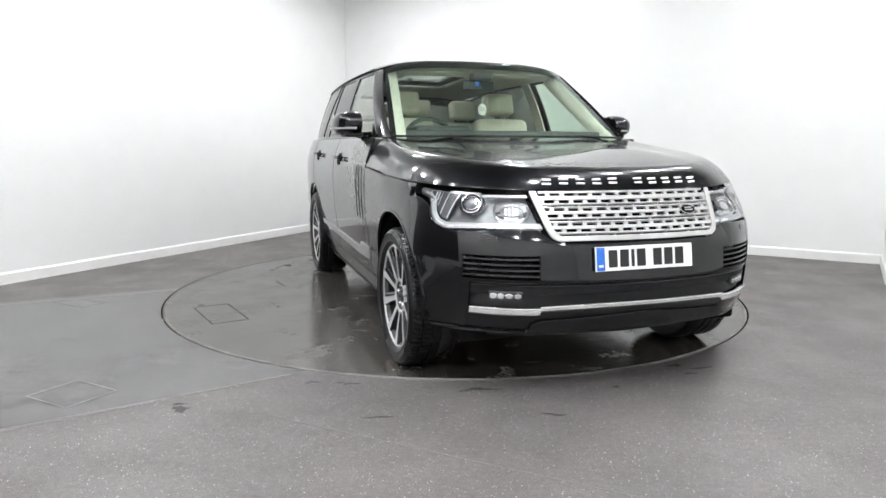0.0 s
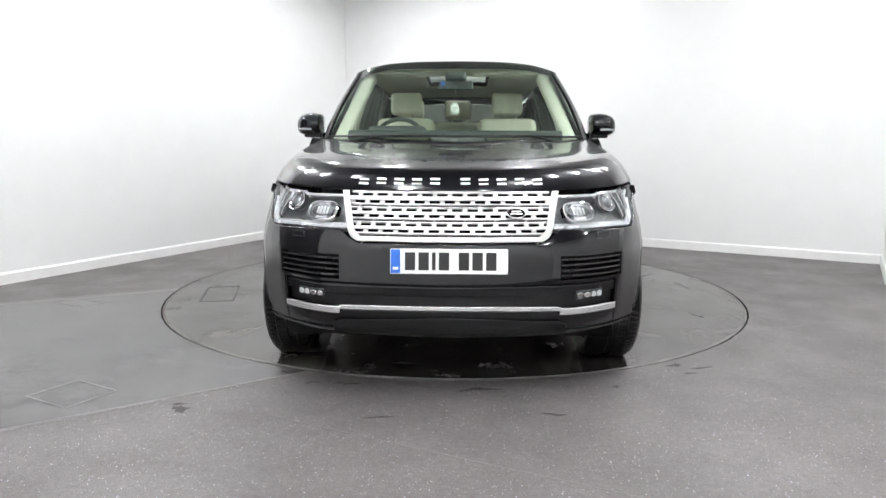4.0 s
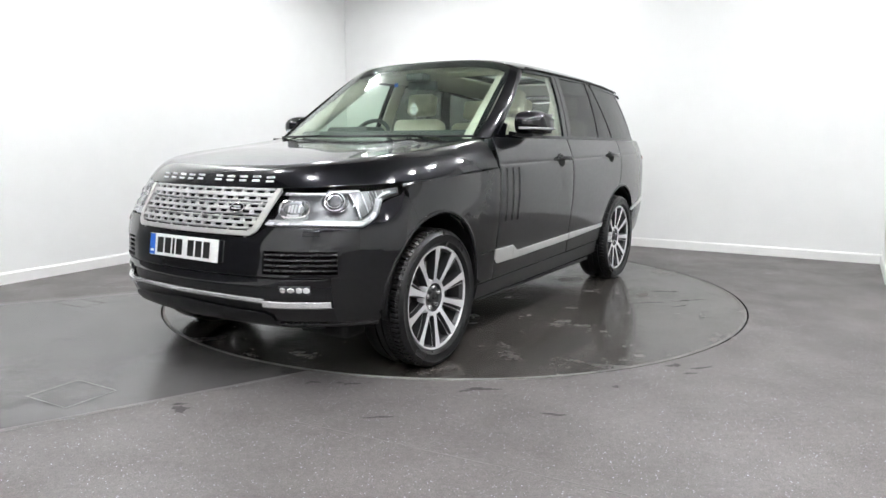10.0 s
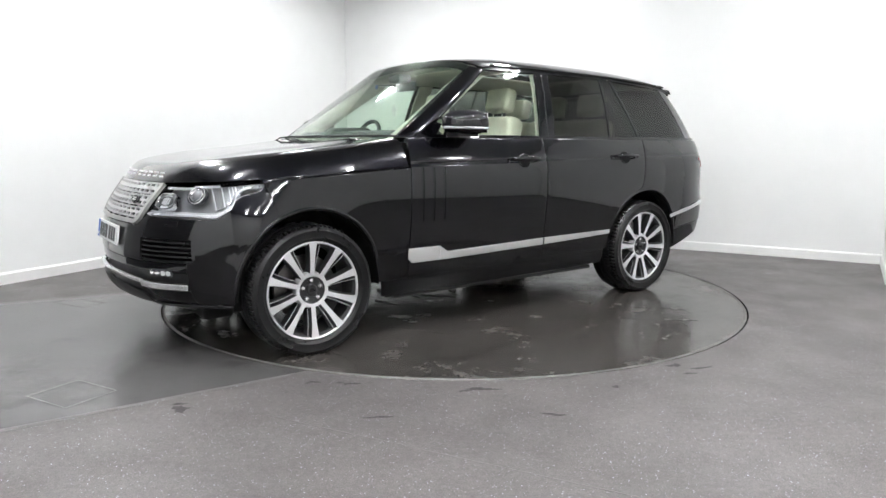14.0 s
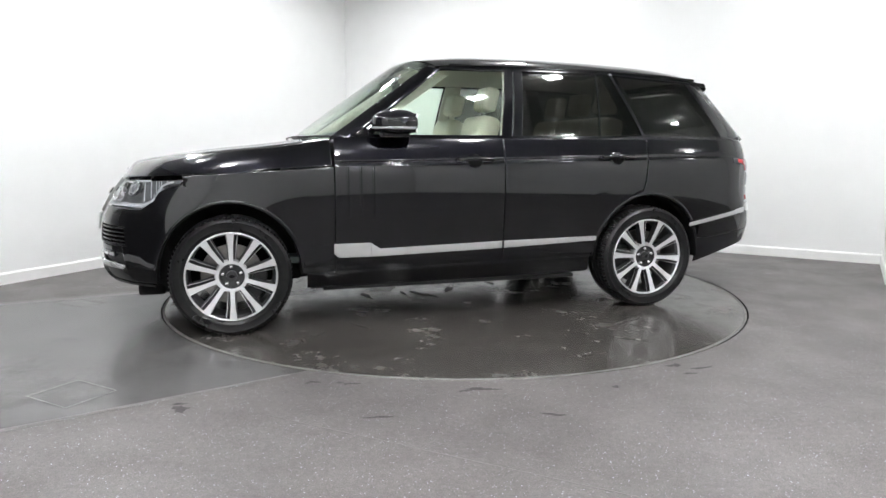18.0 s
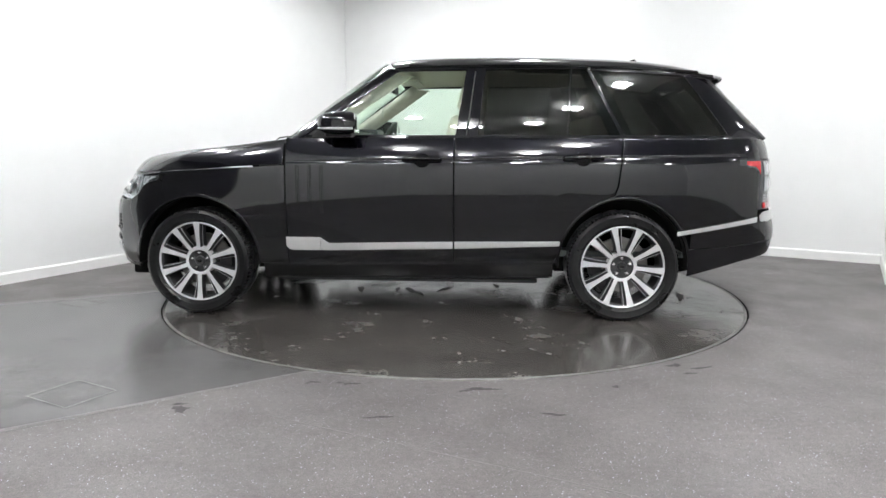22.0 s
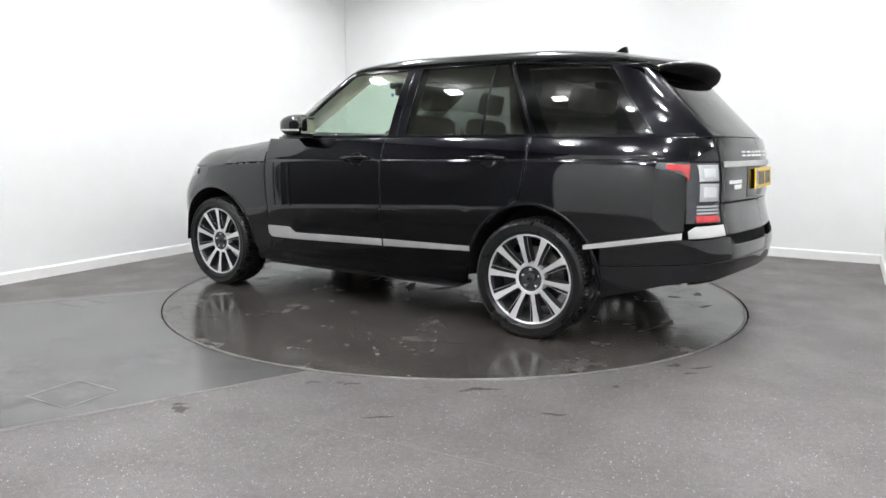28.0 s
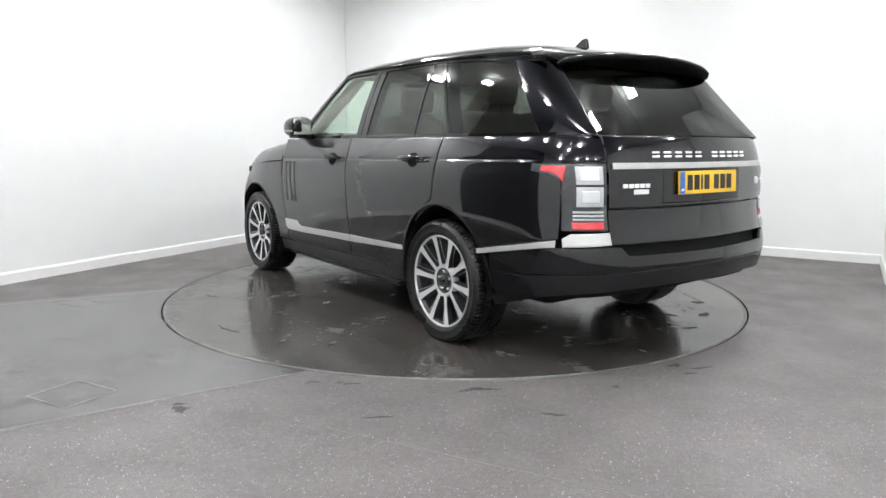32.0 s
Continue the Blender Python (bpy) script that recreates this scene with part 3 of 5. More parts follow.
# greenhouse: the side windows' surface
BELT_Y = spline([-2.5, -2.3, -2.0, -1.6, -1.0, 0.0, 0.5, 0.9], [0.68, 0.795, 0.862, 0.892, 0.905, 0.903, 0.888, 0.850])
TOP_Y = spline([-2.5, -2.1, -1.7, -1.2, -0.5, 0.1, 0.5, 0.9], [0.61, 0.690, 0.730, 0.745, 0.750, 0.738, 0.72, 0.69])
Z_BELT, Z_TOP = 1.222, 1.695


def side_glass(x, z):
    x, z = np.broadcast_arrays(np.asarray(x, float), np.asarray(z, float))
    q = (z - Z_BELT) / (Z_TOP - Z_BELT)
    yb, yt = BELT_Y(x), TOP_Y(x)
    return np.stack([x, yb + (yt - yb) * q + 0.030 * q * (1 - q) * 2, z], -1)


ROOF_C = spline([-2.15, -2.0, -1.75, -1.4, -0.9, -0.4, 0.0, 0.2, 0.4], [1.655, 1.705, 1.762, 1.797, 1.815, 1.818, 1.802, 1.775, 1.735])
ROOF_E = spline([-2.15, -2.0, -1.75, -1.4, -0.9, -0.4, 0.0, 0.2, 0.4], [1.600, 1.652, 1.688, 1.704, 1.714, 1.716, 1.708, 1.684, 1.63])


def roof(x, v):
    """v: -1 at the right gutter, 1 at the left."""
    x, v = np.broadcast_arrays(np.asarray(x, float), np.asarray(v, float))
    c, e = ROOF_C(x), ROOF_E(x)
    drop = 0.32 * v ** 2 + 0.68 * np.abs(v) ** 5
    return np.stack([x, v * (TOP_Y(x) + 0.004), c - (c - e) * drop], -1)


HOOD_D = spline([0.6, 0.95, 1.15, 1.4, 1.65, 1.9, 2.05, 2.17], [1.240, 1.204, 1.178, 1.151, 1.126, 1.093, 1.068, 1.044])


HOOD_U = [0.0, u_of_y(0.47, 0.98), u_of_x(1.85, 1.0), u_of_x(0.85, 1.04)]


def hood(u, s):
    """The bonnet's clamshell: s = 1 along its edge, 0 at the middle of its rear edge."""
    edge_z = np.interp(u, HOOD_U, [0.968, 0.968, 0.988, 1.046])
    e = body(u, edge_z)
    x = 0.86 + (e[..., 0] - 0.86) * s
    y = e[..., 1] * s
    d = HOOD_D(x)
    # a steep lip along the nose, rounder along the sides, then the flat top
    q = np.clip((1 - np.abs(s)) / np.interp(u, HOOD_U, [0.085, 0.085, 0.150, 0.170]), 0, 1)
    z = edge_z + (d - edge_z) * (1 - (1 - q) ** 2.4)
    # the raised middle of the bonnet
    z = z + 0.014 / (1 + np.exp((np.abs(y) - 0.56) / 0.03)) * np.clip((2.0 - x) / 0.5, 0, 1) * np.clip((1 - s) * 6, 0, 1)
    return np.stack([x, y, z], -1)


# ---- the car ----
CAR = new("car")


def cspan(a, b, n):
    return [a + (b - a) * i / (n - 1) for i in range(n)]


def mirrored(bm, side):
    if side < 0:
        bmesh.ops.scale(bm, vec=(1, -1, 1), verts=bm.verts)
        bmesh.ops.reverse_faces(bm, faces=bm.faces)
    return bm


def lin(x, xs, ys):
    """Straight interpolation; xs may fall."""
    return float(np.interp(x, xs, ys)) if xs[0] < xs[-1] else float(np.interp(-x, [-v for v in xs], ys))


def ux(x):
    return lambda z: u_of_x(x, z)


def uy(y, front=True):
    return lambda z: u_of_y(y, z, front)


def x_strip(name, xs, lo, hi, material, side, parent=None, rows=6, proud=0.0, thick=0.014, label="", lines=()):
    """A piece of the flank: lo and hi are functions of x."""
    return skin(name, [ux(x) for x in xs], [lo(x) for x in xs], [hi(x) for x in xs], material, parent or CAR, side, rows, thick, -proud, label, (), lines)


def y_strip(name, ys, lo, hi, material, side, front=True, parent=None, rows=6, proud=0.0, thick=0.014, label=""):
    """A piece of the nose or the tail: lo and hi are functions of y."""
    return skin(name, [uy(y, front) for y in ys], [lo(y) for y in ys], [hi(y) for y in ys], material, parent or CAR, side, rows, thick, -proud, label)


def both_y(name, ymax, n, lo, hi, material, front=True, parent=None, rows=6, proud=0.0, thick=0.014, label=""):
    """A piece that spans the nose or the tail from side to side."""
    ys = cspan(0, ymax, n)
    g = []
    for y in ys:
        a, b = lo(y), hi(y)
        zs = [a + (b - a) * k / rows for k in range(rows + 1)]
        g.append(body(np.array([u_of_y(y, z, front) for z in zs]), np.array(zs)))
    g = np.array(g)
    full = np.concatenate([(g * np.array([1, -1, 1]))[::-1], g[1:]])
    if proud:
        full = inset_grid(full, -proud)
    return sheet(name, full, material, parent or CAR, 1, thick, label)


def skin_frame(u, z, side=1):
    """A frame on the skin: x along it towards the tail, y up it, z out of it."""
    e = 0.004
    p = plain_body(u, z)
    a = plain_body(u + e, z) - plain_body(u - e, z)
    b = plain_body(u, z + e) - plain_body(u, z - e)
    s = np.array([1, side, 1])
    p, a, b = Vector(p * s), Vector(a * s).normalized() * side, Vector(b * s).normalized()
    n = a.cross(b).normalized()
    b = n.cross(a).normalized()
    return Matrix(((a.x, b.x, n.x, p.x), (a.y, b.y, n.y, p.y), (a.z, b.z, n.z, p.z), (0, 0, 0, 1)))


def arch_cols(hub, a0, a1, step=6):
    return [hub + ARCH_W * math.cos(math.radians(a)) for a in range(a0, a1 + 1, step)]


def flank_line(x):
    """The crease along the bottom of the doors."""
    return lin(x, [1.05, -0.33, -1.05], [0.358, 0.384, 0.397])


def bonnet_edge(x):
    return lin(x, [2.2, 1.85, 0.82], [0.968, 0.988, 1.046]) if x < 1.85 else 0.985


def rear_strip_top(x):
    return lin(x, [-1.80, -2.34], [0.610, 0.710])


def rear_strip_low(x):
    return lin(x, [-1.80, -2.262, -2.36], [0.582, 0.665, 0.676])


def body_panels():
    us = cspan(0.0, u_of_x(0.835, 1.045), 70)
    g = np.array([[hood(u, s) for s in 1 - np.linspace(0.0, 1.0, 44) ** 1.7 * 0.985] for u in us])
    full = np.concatenate([(g * np.array([1, -1, 1]))[::-1], g[1:]])
    bonnet = sheet("bonnet", full, M_PAINT, CAR, thick=0.012, outward=(0.9, 0, 0.6))
    # roof
    xs = np.linspace(-1.93, 0.10, 44)
    vs = np.sin(np.linspace(-1, 1, 45) * math.pi / 2)
    g = np.array([[roof(x + 0.10 * (1 - v * v) * max(0, (x + 0.5) / 0.60), v) for v in vs] for x in xs])
    # a glass pane is added in the roof to let light into the cabin
    pane_i, pane_j = range(9, 26), range(17, 27)
    sheet("roof", g, M_GLOSS, CAR, thick=0.014, outward=(-0.9, 0, 0.6), label="gloss black roof panel", skip=lambda i, j: i in pane_i and j in pane_j)
    sheet("cabin_light_pane", g[9:27, 17:28], M_LIGHTG, CAR, thick=0.0, outward=(-0.9, 0, 0.6), label="glass pane added in the roof to light the cabin")

    for side in (1, -1):
        # wing: behind the bumper's joint, round the arch, to the door
        joint = lambda z, d=0.0: u_of_x(lin(z, [0.70, 0.786, 0.99], [1.64, 1.650, 1.722]) + d, z)
        xa = [0.8205, 0.88, 0.94, HUBX - ARCH_W - 0.002] + arch_cols(HUBX, 70, 178, 6)[::-1]
        cols, lo, hi = [], [], []
        for x in xa:
            cols.append(ux(x))
            lo.append(arch_z(x, HUBX, ARCH, flank_line(x) + 0.003))
            hi.append(bonnet_edge(x) - 0.006)
        cols.append(lambda z: joint(z, -0.0008))
        lo.append(arch_z(1.647, HUBX, ARCH))
        hi.append(bonnet_edge(1.72) - 0.006)
        skin("front_wing", cols, lo, hi, M_PAINT, CAR, side, 14, flat="b")
        # the bumper's corner in front of the arch, up to the lamp
        lamp_low = lambda x: lin(x, [1.70, 1.712, 1.80, 1.856, 1.886, 1.963, 2.2], [0.978, 0.944, 0.925, 0.90, 0.848, 0.795, 0.800])
        low = lambda x: arch_z(x, HUBX, ARCH, 0.335)
        xc = [1.70, 1.74, 1.78, 1.82, 1.84, 1.86, 1.875, 1.886, 1.892, 1.895, HUBX + ARCH_W + 0.0005, 1.93, 1.965, 1.99]
        cols = [lambda z: joint(z, 0.0008)] + [ux(x) for x in xc] + [uy(0.823)]
        skin("bumper_corner", cols, [arch_z(1.652, HUBX, ARCH)] + [low(x) for x in xc] + [0.335], [0.972] + [lamp_low(x) - 0.005 for x in xc] + [0.789], M_PAINT, CAR, side, 14, flat="ab")
        # doors
        xs = cspan(0.817, -0.322, 28)
        front_door = x_strip("front_door", xs, lambda x: flank_line(x), lambda x: 1.222, M_PAINT, side, rows=26, lines="groove")
        rear = lambda z: lin(z, [0.30, 0.826, 0.85, 0.91, 1.10, 1.23], [-1.30, -1.33, -1.384, -1.404, -1.426, -1.434])
        grid = []
        for k in range(30):
            a = k / 29
            col = []
            for j in range(33):
                x = -0.328 + (-1.40 + 0.328) * a
                for _ in range(3):
                    z0 = arch_z(x, -HUBX, ARCH, flank_line(x))
                    z = groove_rows(z0, 1.222, crease_z(x))[j]
                    x = -0.328 + (rear(z) + 0.328) * a
                col.append(body(u_of_x(x, z), z))
            grid.append(col)
        rear_door = sheet("rear_door", np.array(grid), M_PAINT, CAR, side)
        # sill below the doors
        x_strip("sill", cspan(1.0, -1.0, 20), lambda x: lin(x, [1.0, -1.0], [0.262, 0.285]), lambda x: flank_line(x) - 0.004, M_PAINT, side, proud=-0.002)
        x_strip("sill_edge", cspan(1.0, -1.02, 24), lambda x: flank_line(x) - 0.005, lambda x: flank_line(x) + 0.005, M_GLOSS, side, None, 3, 0.005, 0.008, "rounded crease along the sill")
        x_strip("sill_lip", cspan(0.98, -0.98, 20), lambda x: lin(x, [1.0, -1.0], [0.258, 0.281]), lambda x: lin(x, [1.0, -1.0], [0.270, 0.293]), M_GLOSS, side, None, 3, 0.004, 0.01, "rounded lower edge of the sill")
        part("side_step", mirrored(box_bm((-0.90, 0.70, 0.236), (0.90, 0.905, 0.264), 0.012), side), M_PLAST, CAR, "black ribbed side step", True)
        # quarter panel
        lampx = lambda z: lin(z, [0.6, 0.76, 1.0, 1.03, 1.04, 1.09, 1.10, 1.25], [-2.335, -2.352, -2.342, -2.32, -2.20, -2.19, -2.33, -2.33])
        grid = []
        start = lambda z: rear(z) - 0.006
        nc = 34
        for k in range(nc):
            a = k / (nc - 1)
            col = []
            for j in range(33):
                x = -1.43 - 0.9 * a
                for _ in range(4):
                    z0 = arch_z(x, -HUBX, ARCH, 0) if x > -HUBX - ARCH_W else 0.0
                    z0 = max(z0, rear_strip_top(x) + 0.003)
                    z = groove_rows(z0, 1.222, crease_z(x))[j]
                    x = start(z) + (-2.345 - start(z)) * a
                col.append(body(u_of_x(x, z), z))
            grid.append(col)
        sheet("rear_quarter", np.array(grid), M_PAINT, CAR, side)
        # corner between the quarter's top and the tailgate, over the lamp
        y_strip("lamp_crown", cspan(0.855, 0.69, 8), lambda y: 1.091, lambda y: 1.222, M_PAINT, side, False)
        # vertical gills at the door's front edge
        for x in (0.738, 0.656, 0.574):
            x_strip("gill", cspan(x + 0.007, x - 0.007, 3), lambda x: 0.712, lambda x: 1.040, M_GLOSS, side, front_door, 12, 0.0012, 0.008)
            x_strip("gill_edge", cspan(x - 0.008, x - 0.016, 3), lambda x: 0.712, lambda x: 1.040, M_PAINT, side, front_door, 12, 0.0035, 0.008)
        # silver strips along the flank
        x_strip("side_strip_end", cspan(0.829, 0.590, 10), lambda x: 0.458 + 0.03 * max(0, (x - 0.79) / 0.04) ** 2, lambda x: 0.550, M_SILVER, side, None, 6, 0.009, 0.014, "satin silver moulding")
        for a, b in ((0.589, -0.319), (-0.331, -1.038)):
            x_strip("side_strip", cspan(a, b, 16), lambda x: lin(x, [0.59, 0.54, -0.32, -1.04], [0.458, 0.458, 0.479, 0.506]),
                    lambda x: lin(x, [0.59, 0.575, 0.55, -0.32, -1.04], [0.548, 0.518, 0.508, 0.529, 0.538]), M_SILVER, side, front_door if a > 0 else rear_door, 5, 0.009, 0.014, "satin silver moulding")
        x_strip("wing_strip", cspan(1.0, 0.832, 5), lambda x: 0.541, lambda x: 0.549, M_GLOSS, side, None, 3, 0.004, 0.008)
        x_strip("rear_strip", cspan(-1.806, -2.338, 16), rear_strip_low, rear_strip_top, M_SILVER, side, None, 5, 0.009, 0.014, "satin silver moulding")
        y_strip("rear_strip_block", cspan(0.878, 0.69, 8), lambda y: lin(y, [0.69, 0.88], [0.688, 0.676]), lambda y: lin(y, [0.69, 0.86, 0.88], [0.749, 0.742, 0.715]), M_SILVER, side, False, None, 5, 0.009, 0.014, "satin silver moulding")

    # nose: bumper face between lamps, with openings for the side vents
    ya = cspan(0.0, 0.50, 12) + cspan(0.50, 0.812, 10)[1:] + [0.823]
    n = len(ya)
    hi = [0.742 if y < 0.442 else (lin(y, [0.442, 0.472, 0.505, 0.85], [0.742, 0.794, 0.799, 0.790])) for y in ya]
    skin("front_bumper", [uy(y) for y in ya], [0.560] * n, hi, M_PAINT, CAR, 0, 12, holes=[(11, 20, 1)], lines=(0.573, 0.684), flat="ab")
    for side in (1, -1):
        y_strip("vent", cspan(0.49, 0.83, 10), lambda y: 0.566, lambda y: 0.69, M_DARK, side, True, None, 4, -0.05, 0.005)
        for z in (0.592, 0.617, 0.642, 0.667):
            y_strip("vent_blade", cspan(0.503, 0.812, 10), lambda y: z - 0.0045, lambda y: z + 0.0045, M_BLADE, side, True, None, 3, -0.004, 0.03, "gloss black vent blade")
        ys = cspan(0.786, 0.823, 5)
        skin("bumper_side", [uy(y) for y in ys], [0.335] * 5, [0.560] * 5, M_PAINT, CAR, side, 8, flat="bd")
        y_strip("chrome_end", cspan(0.498, 0.780, 10), lambda y: 0.416, lambda y: 0.447, M_BRIGHT, side, True, None, 4, 0.010, 0.02, "bright bumper strip")
        y_strip("washer_cover", cspan(0.673, 0.741, 4), lambda y: 0.754, lambda y: 0.780, M_PAINT, side, True, None, 3, 0.003, 0.006)
    both_y("lower_grille", 0.79, 20, lambda y: 0.44, lambda y: 0.565, M_PLAST, True, None, 6, -0.030, 0.01, "black lower air intake")
    both_y("intake_bar", 0.785, 20, lambda y: 0.505, lambda y: 0.552, M_GLOSS, True, None, 4, -0.008, 0.02)
    both_y("chrome_strip", 0.50, 16, lambda y: 0.436 + 0.010 * (1 - (y / 0.5) ** 2), lambda y: 0.456 + 0.010 * (1 - (y / 0.5) ** 2), M_BRIGHT, True, None, 3, 0.010, 0.02, "bright bumper strip")
    both_y("bumper_apron", 0.80, 24, lambda y: 0.333, lambda y: lin(y, [0.0, 0.49, 0.5, 0.8], [0.442, 0.432, 0.413, 0.411]), M_PAINT, True, None, 6, -0.004)
    both_y("skid_plate", 0.535, 14, lambda y: 0.325, lambda y: lin(y, [0, 0.5, 0.535], [0.415, 0.388, 0.37]), M_PLAST, True, None, 5, 0.008, 0.02, "dark satin skid plate")
    cols = [uy(y) for y in cspan(0.0, 0.74, 18)]
    skin("chin", cols, [0.25] * len(cols), [0.325] * len(cols), M_PLAST, CAR, 0, 5, 0.02, 0.03, "black chin under the bumper")
    for side in (1, -1):
        cols = [uy(y) for y in cspan(0.54, 0.82, 9)] + [ux(x) for x in (1.99, 1.96, 1.93, 1.90)]
        skin("lower_lip", cols, [0.316] * len(cols), [0.3335] * len(cols), M_BLADE, CAR, side, 3, 0.02, -0.007, "black lip along the bumper's foot")
        part("splash_guard", mirrored(box_bm((1.86, 0.50, 0.245), (2.02, 0.80, 0.325), 0.02), side), M_DARK, CAR)
    # tail
    cols = [(uy(y, False), -2.56 + 0.35 * y ** 4, y) for y in cspan(0.0, 0.84, 22)] + [(ux(x), x, 0.9) for x in (-2.34, -2.30, -2.25, -2.20, -2.15, -2.10, -2.05, -2.00, -1.95, -1.899)]
    c = [a for a, _, _ in cols]
    crease = [lin(x, [-1.90, -2.25, -2.56], [0.490, 0.526, 0.558]) for _, x, _ in cols]
    bottom = [lin(x, [-1.90, -2.25, -2.56], [0.300, 0.405, 0.462]) for _, x, _ in cols]
    top = [lin(y, [0, 0.60, 0.635, 0.70, 0.84], [0.628, 0.632, 0.678, 0.683, 0.673]) if y < 0.85 else rear_strip_low(x) - 0.003 for _, x, y in cols]
    skin("rear_bumper", c, crease, top, M_PAINT, CAR, 0, 10)
    skin("rear_bumper_band", c, bottom, [v - 0.003 for v in crease], M_GLOSS, CAR, 0, 8, 0.014, 0.004, "gloss black lower bumper band")
    both_y("rear_valance", 0.80, 22, lambda y: lin(y, [0, 0.86], [0.41, 0.37]), lambda y: lin(y, [0, 0.9], [0.470, 0.44]), M_DARK, False, None, 4, -0.06, 0.02)
    both_y("bumper_ledge", 0.63, 18, lambda y: 0.60, lambda y: 0.72, M_DARK, False, None, 4, -0.045, 0.02)
    tail = both_y("tailgate", 0.684, 24, lambda y: 0.866, lambda y: 1.222, M_PAINT, False, None, 16)
    both_y("tailgate_flap", 0.684, 24, lambda y: 0.690, lambda y: 0.860, M_PAINT, False, None, 8, -0.006)
    both_y("tailgate_bar", 0.664, 20, lambda y: 1.059, lambda y: 1.090, M_SILVER, False, tail, 4, 0.010, 0.02, "satin silver bar across the tailgate")
    both_y("plate_recess", 0.35, 12, lambda y: 0.882, lambda y: 1.056, M_GLOSS, False, tail, 4, 0.003, 0.006)
    return bonnet, tail


def inner_shell():
    """Dark inner skin behind the panel gaps, wheel housings and floor."""
    for side in (1, -1):
        cols, lo = [], []
        for u in np.linspace(0.0, 1.0, 120):
            x = float(body(u, 0.7)[0])
            cols.append(float(u))
            z = 0.27
            for hub in (HUBX, -HUBX):
                z = max(z, arch_z(x, hub, ARCH + 0.02, 0.27))
            if x < -1.9:
                z = 0.48
            lo.append(z)
        g = []
        for u, a in zip(cols, lo):
            b = 1.19 if -1.7 < body(u, 0.7)[0] < 0.9 else 0.93
            zs = np.linspace(a, b, 10)
            g.append(plain_body(np.full(10, u), zs) * np.array([0.972, 0.925, 1]))
        sheet("inner_shell", np.array(g), M_DARK, CAR, side, 0.004)
        for hub in (HUBX, -HUBX):
            g = []
            for k in range(25):
                a = math.radians(-2 + 184 * k / 24)
                g.append([(hub + (ARCH_W - 0.004) * math.cos(a), y, HUBZ + (ARCH - 0.004) * math.sin(a)) for y in (0.69, 0.80, 0.90, 0.955)])
            sheet("wheel_housing", np.array(g), M_DARK, CAR, side, 0.006)
            arc = [(hub + ARCH_W * math.cos(math.radians(a)), HUBZ + ARCH * math.sin(math.radians(a))) for a in range(-10, 191, 8)]
            bm = prism_bm(arc, -0.70, -0.69, m=Matrix(((1, 0, 0, 0), (0, 0, -1, 0), (0, 1, 0, 0), (0, 0, 0, 1))))
            part("housing_wall", mirrored(bm, side), M_DARK, CAR)
            # rolled lip round the arch
            g = []
            for k in range(43):
                a = math.radians(3 + 174 * k / 42)
                row = []
                for r, out in ((ARCH + 0.016, 0.001), (ARCH + 0.008, 0.003), (ARCH, 0.003), (ARCH - 0.005, 0.0), (ARCH - 0.007, -0.006), (ARCH - 0.008, -0.02)):
                    x, z = hub + r * ARCH_W / ARCH * math.cos(a), HUBZ + r * math.sin(a)
                    row.append(plain_body(u_of_x(x, z), z) + np.array([0, out, 0]))
                g.append(row)
            sheet("arch_lip", np.array(g), M_GLOSS, CAR, side, 0.004, outward=(hub, 0, HUBZ))
    part("underbody", box_bm((-2.0, -0.60, 0.27), (1.9, 0.60, 0.40), 0.04), M_DARK, CAR, "dark underbody", True)
    part("front_undertray", box_bm((1.55, -0.74, 0.245), (1.96, 0.74, 0.29), 0.015), M_PLAST, CAR)
    for y in (-0.35, 0.0, 0.2, 0.4):
        part("tray_rib", box_bm((1.86, y - 0.03, 0.225), (1.94, y + 0.03, 0.25), 0.006), M_PLAST, CAR)


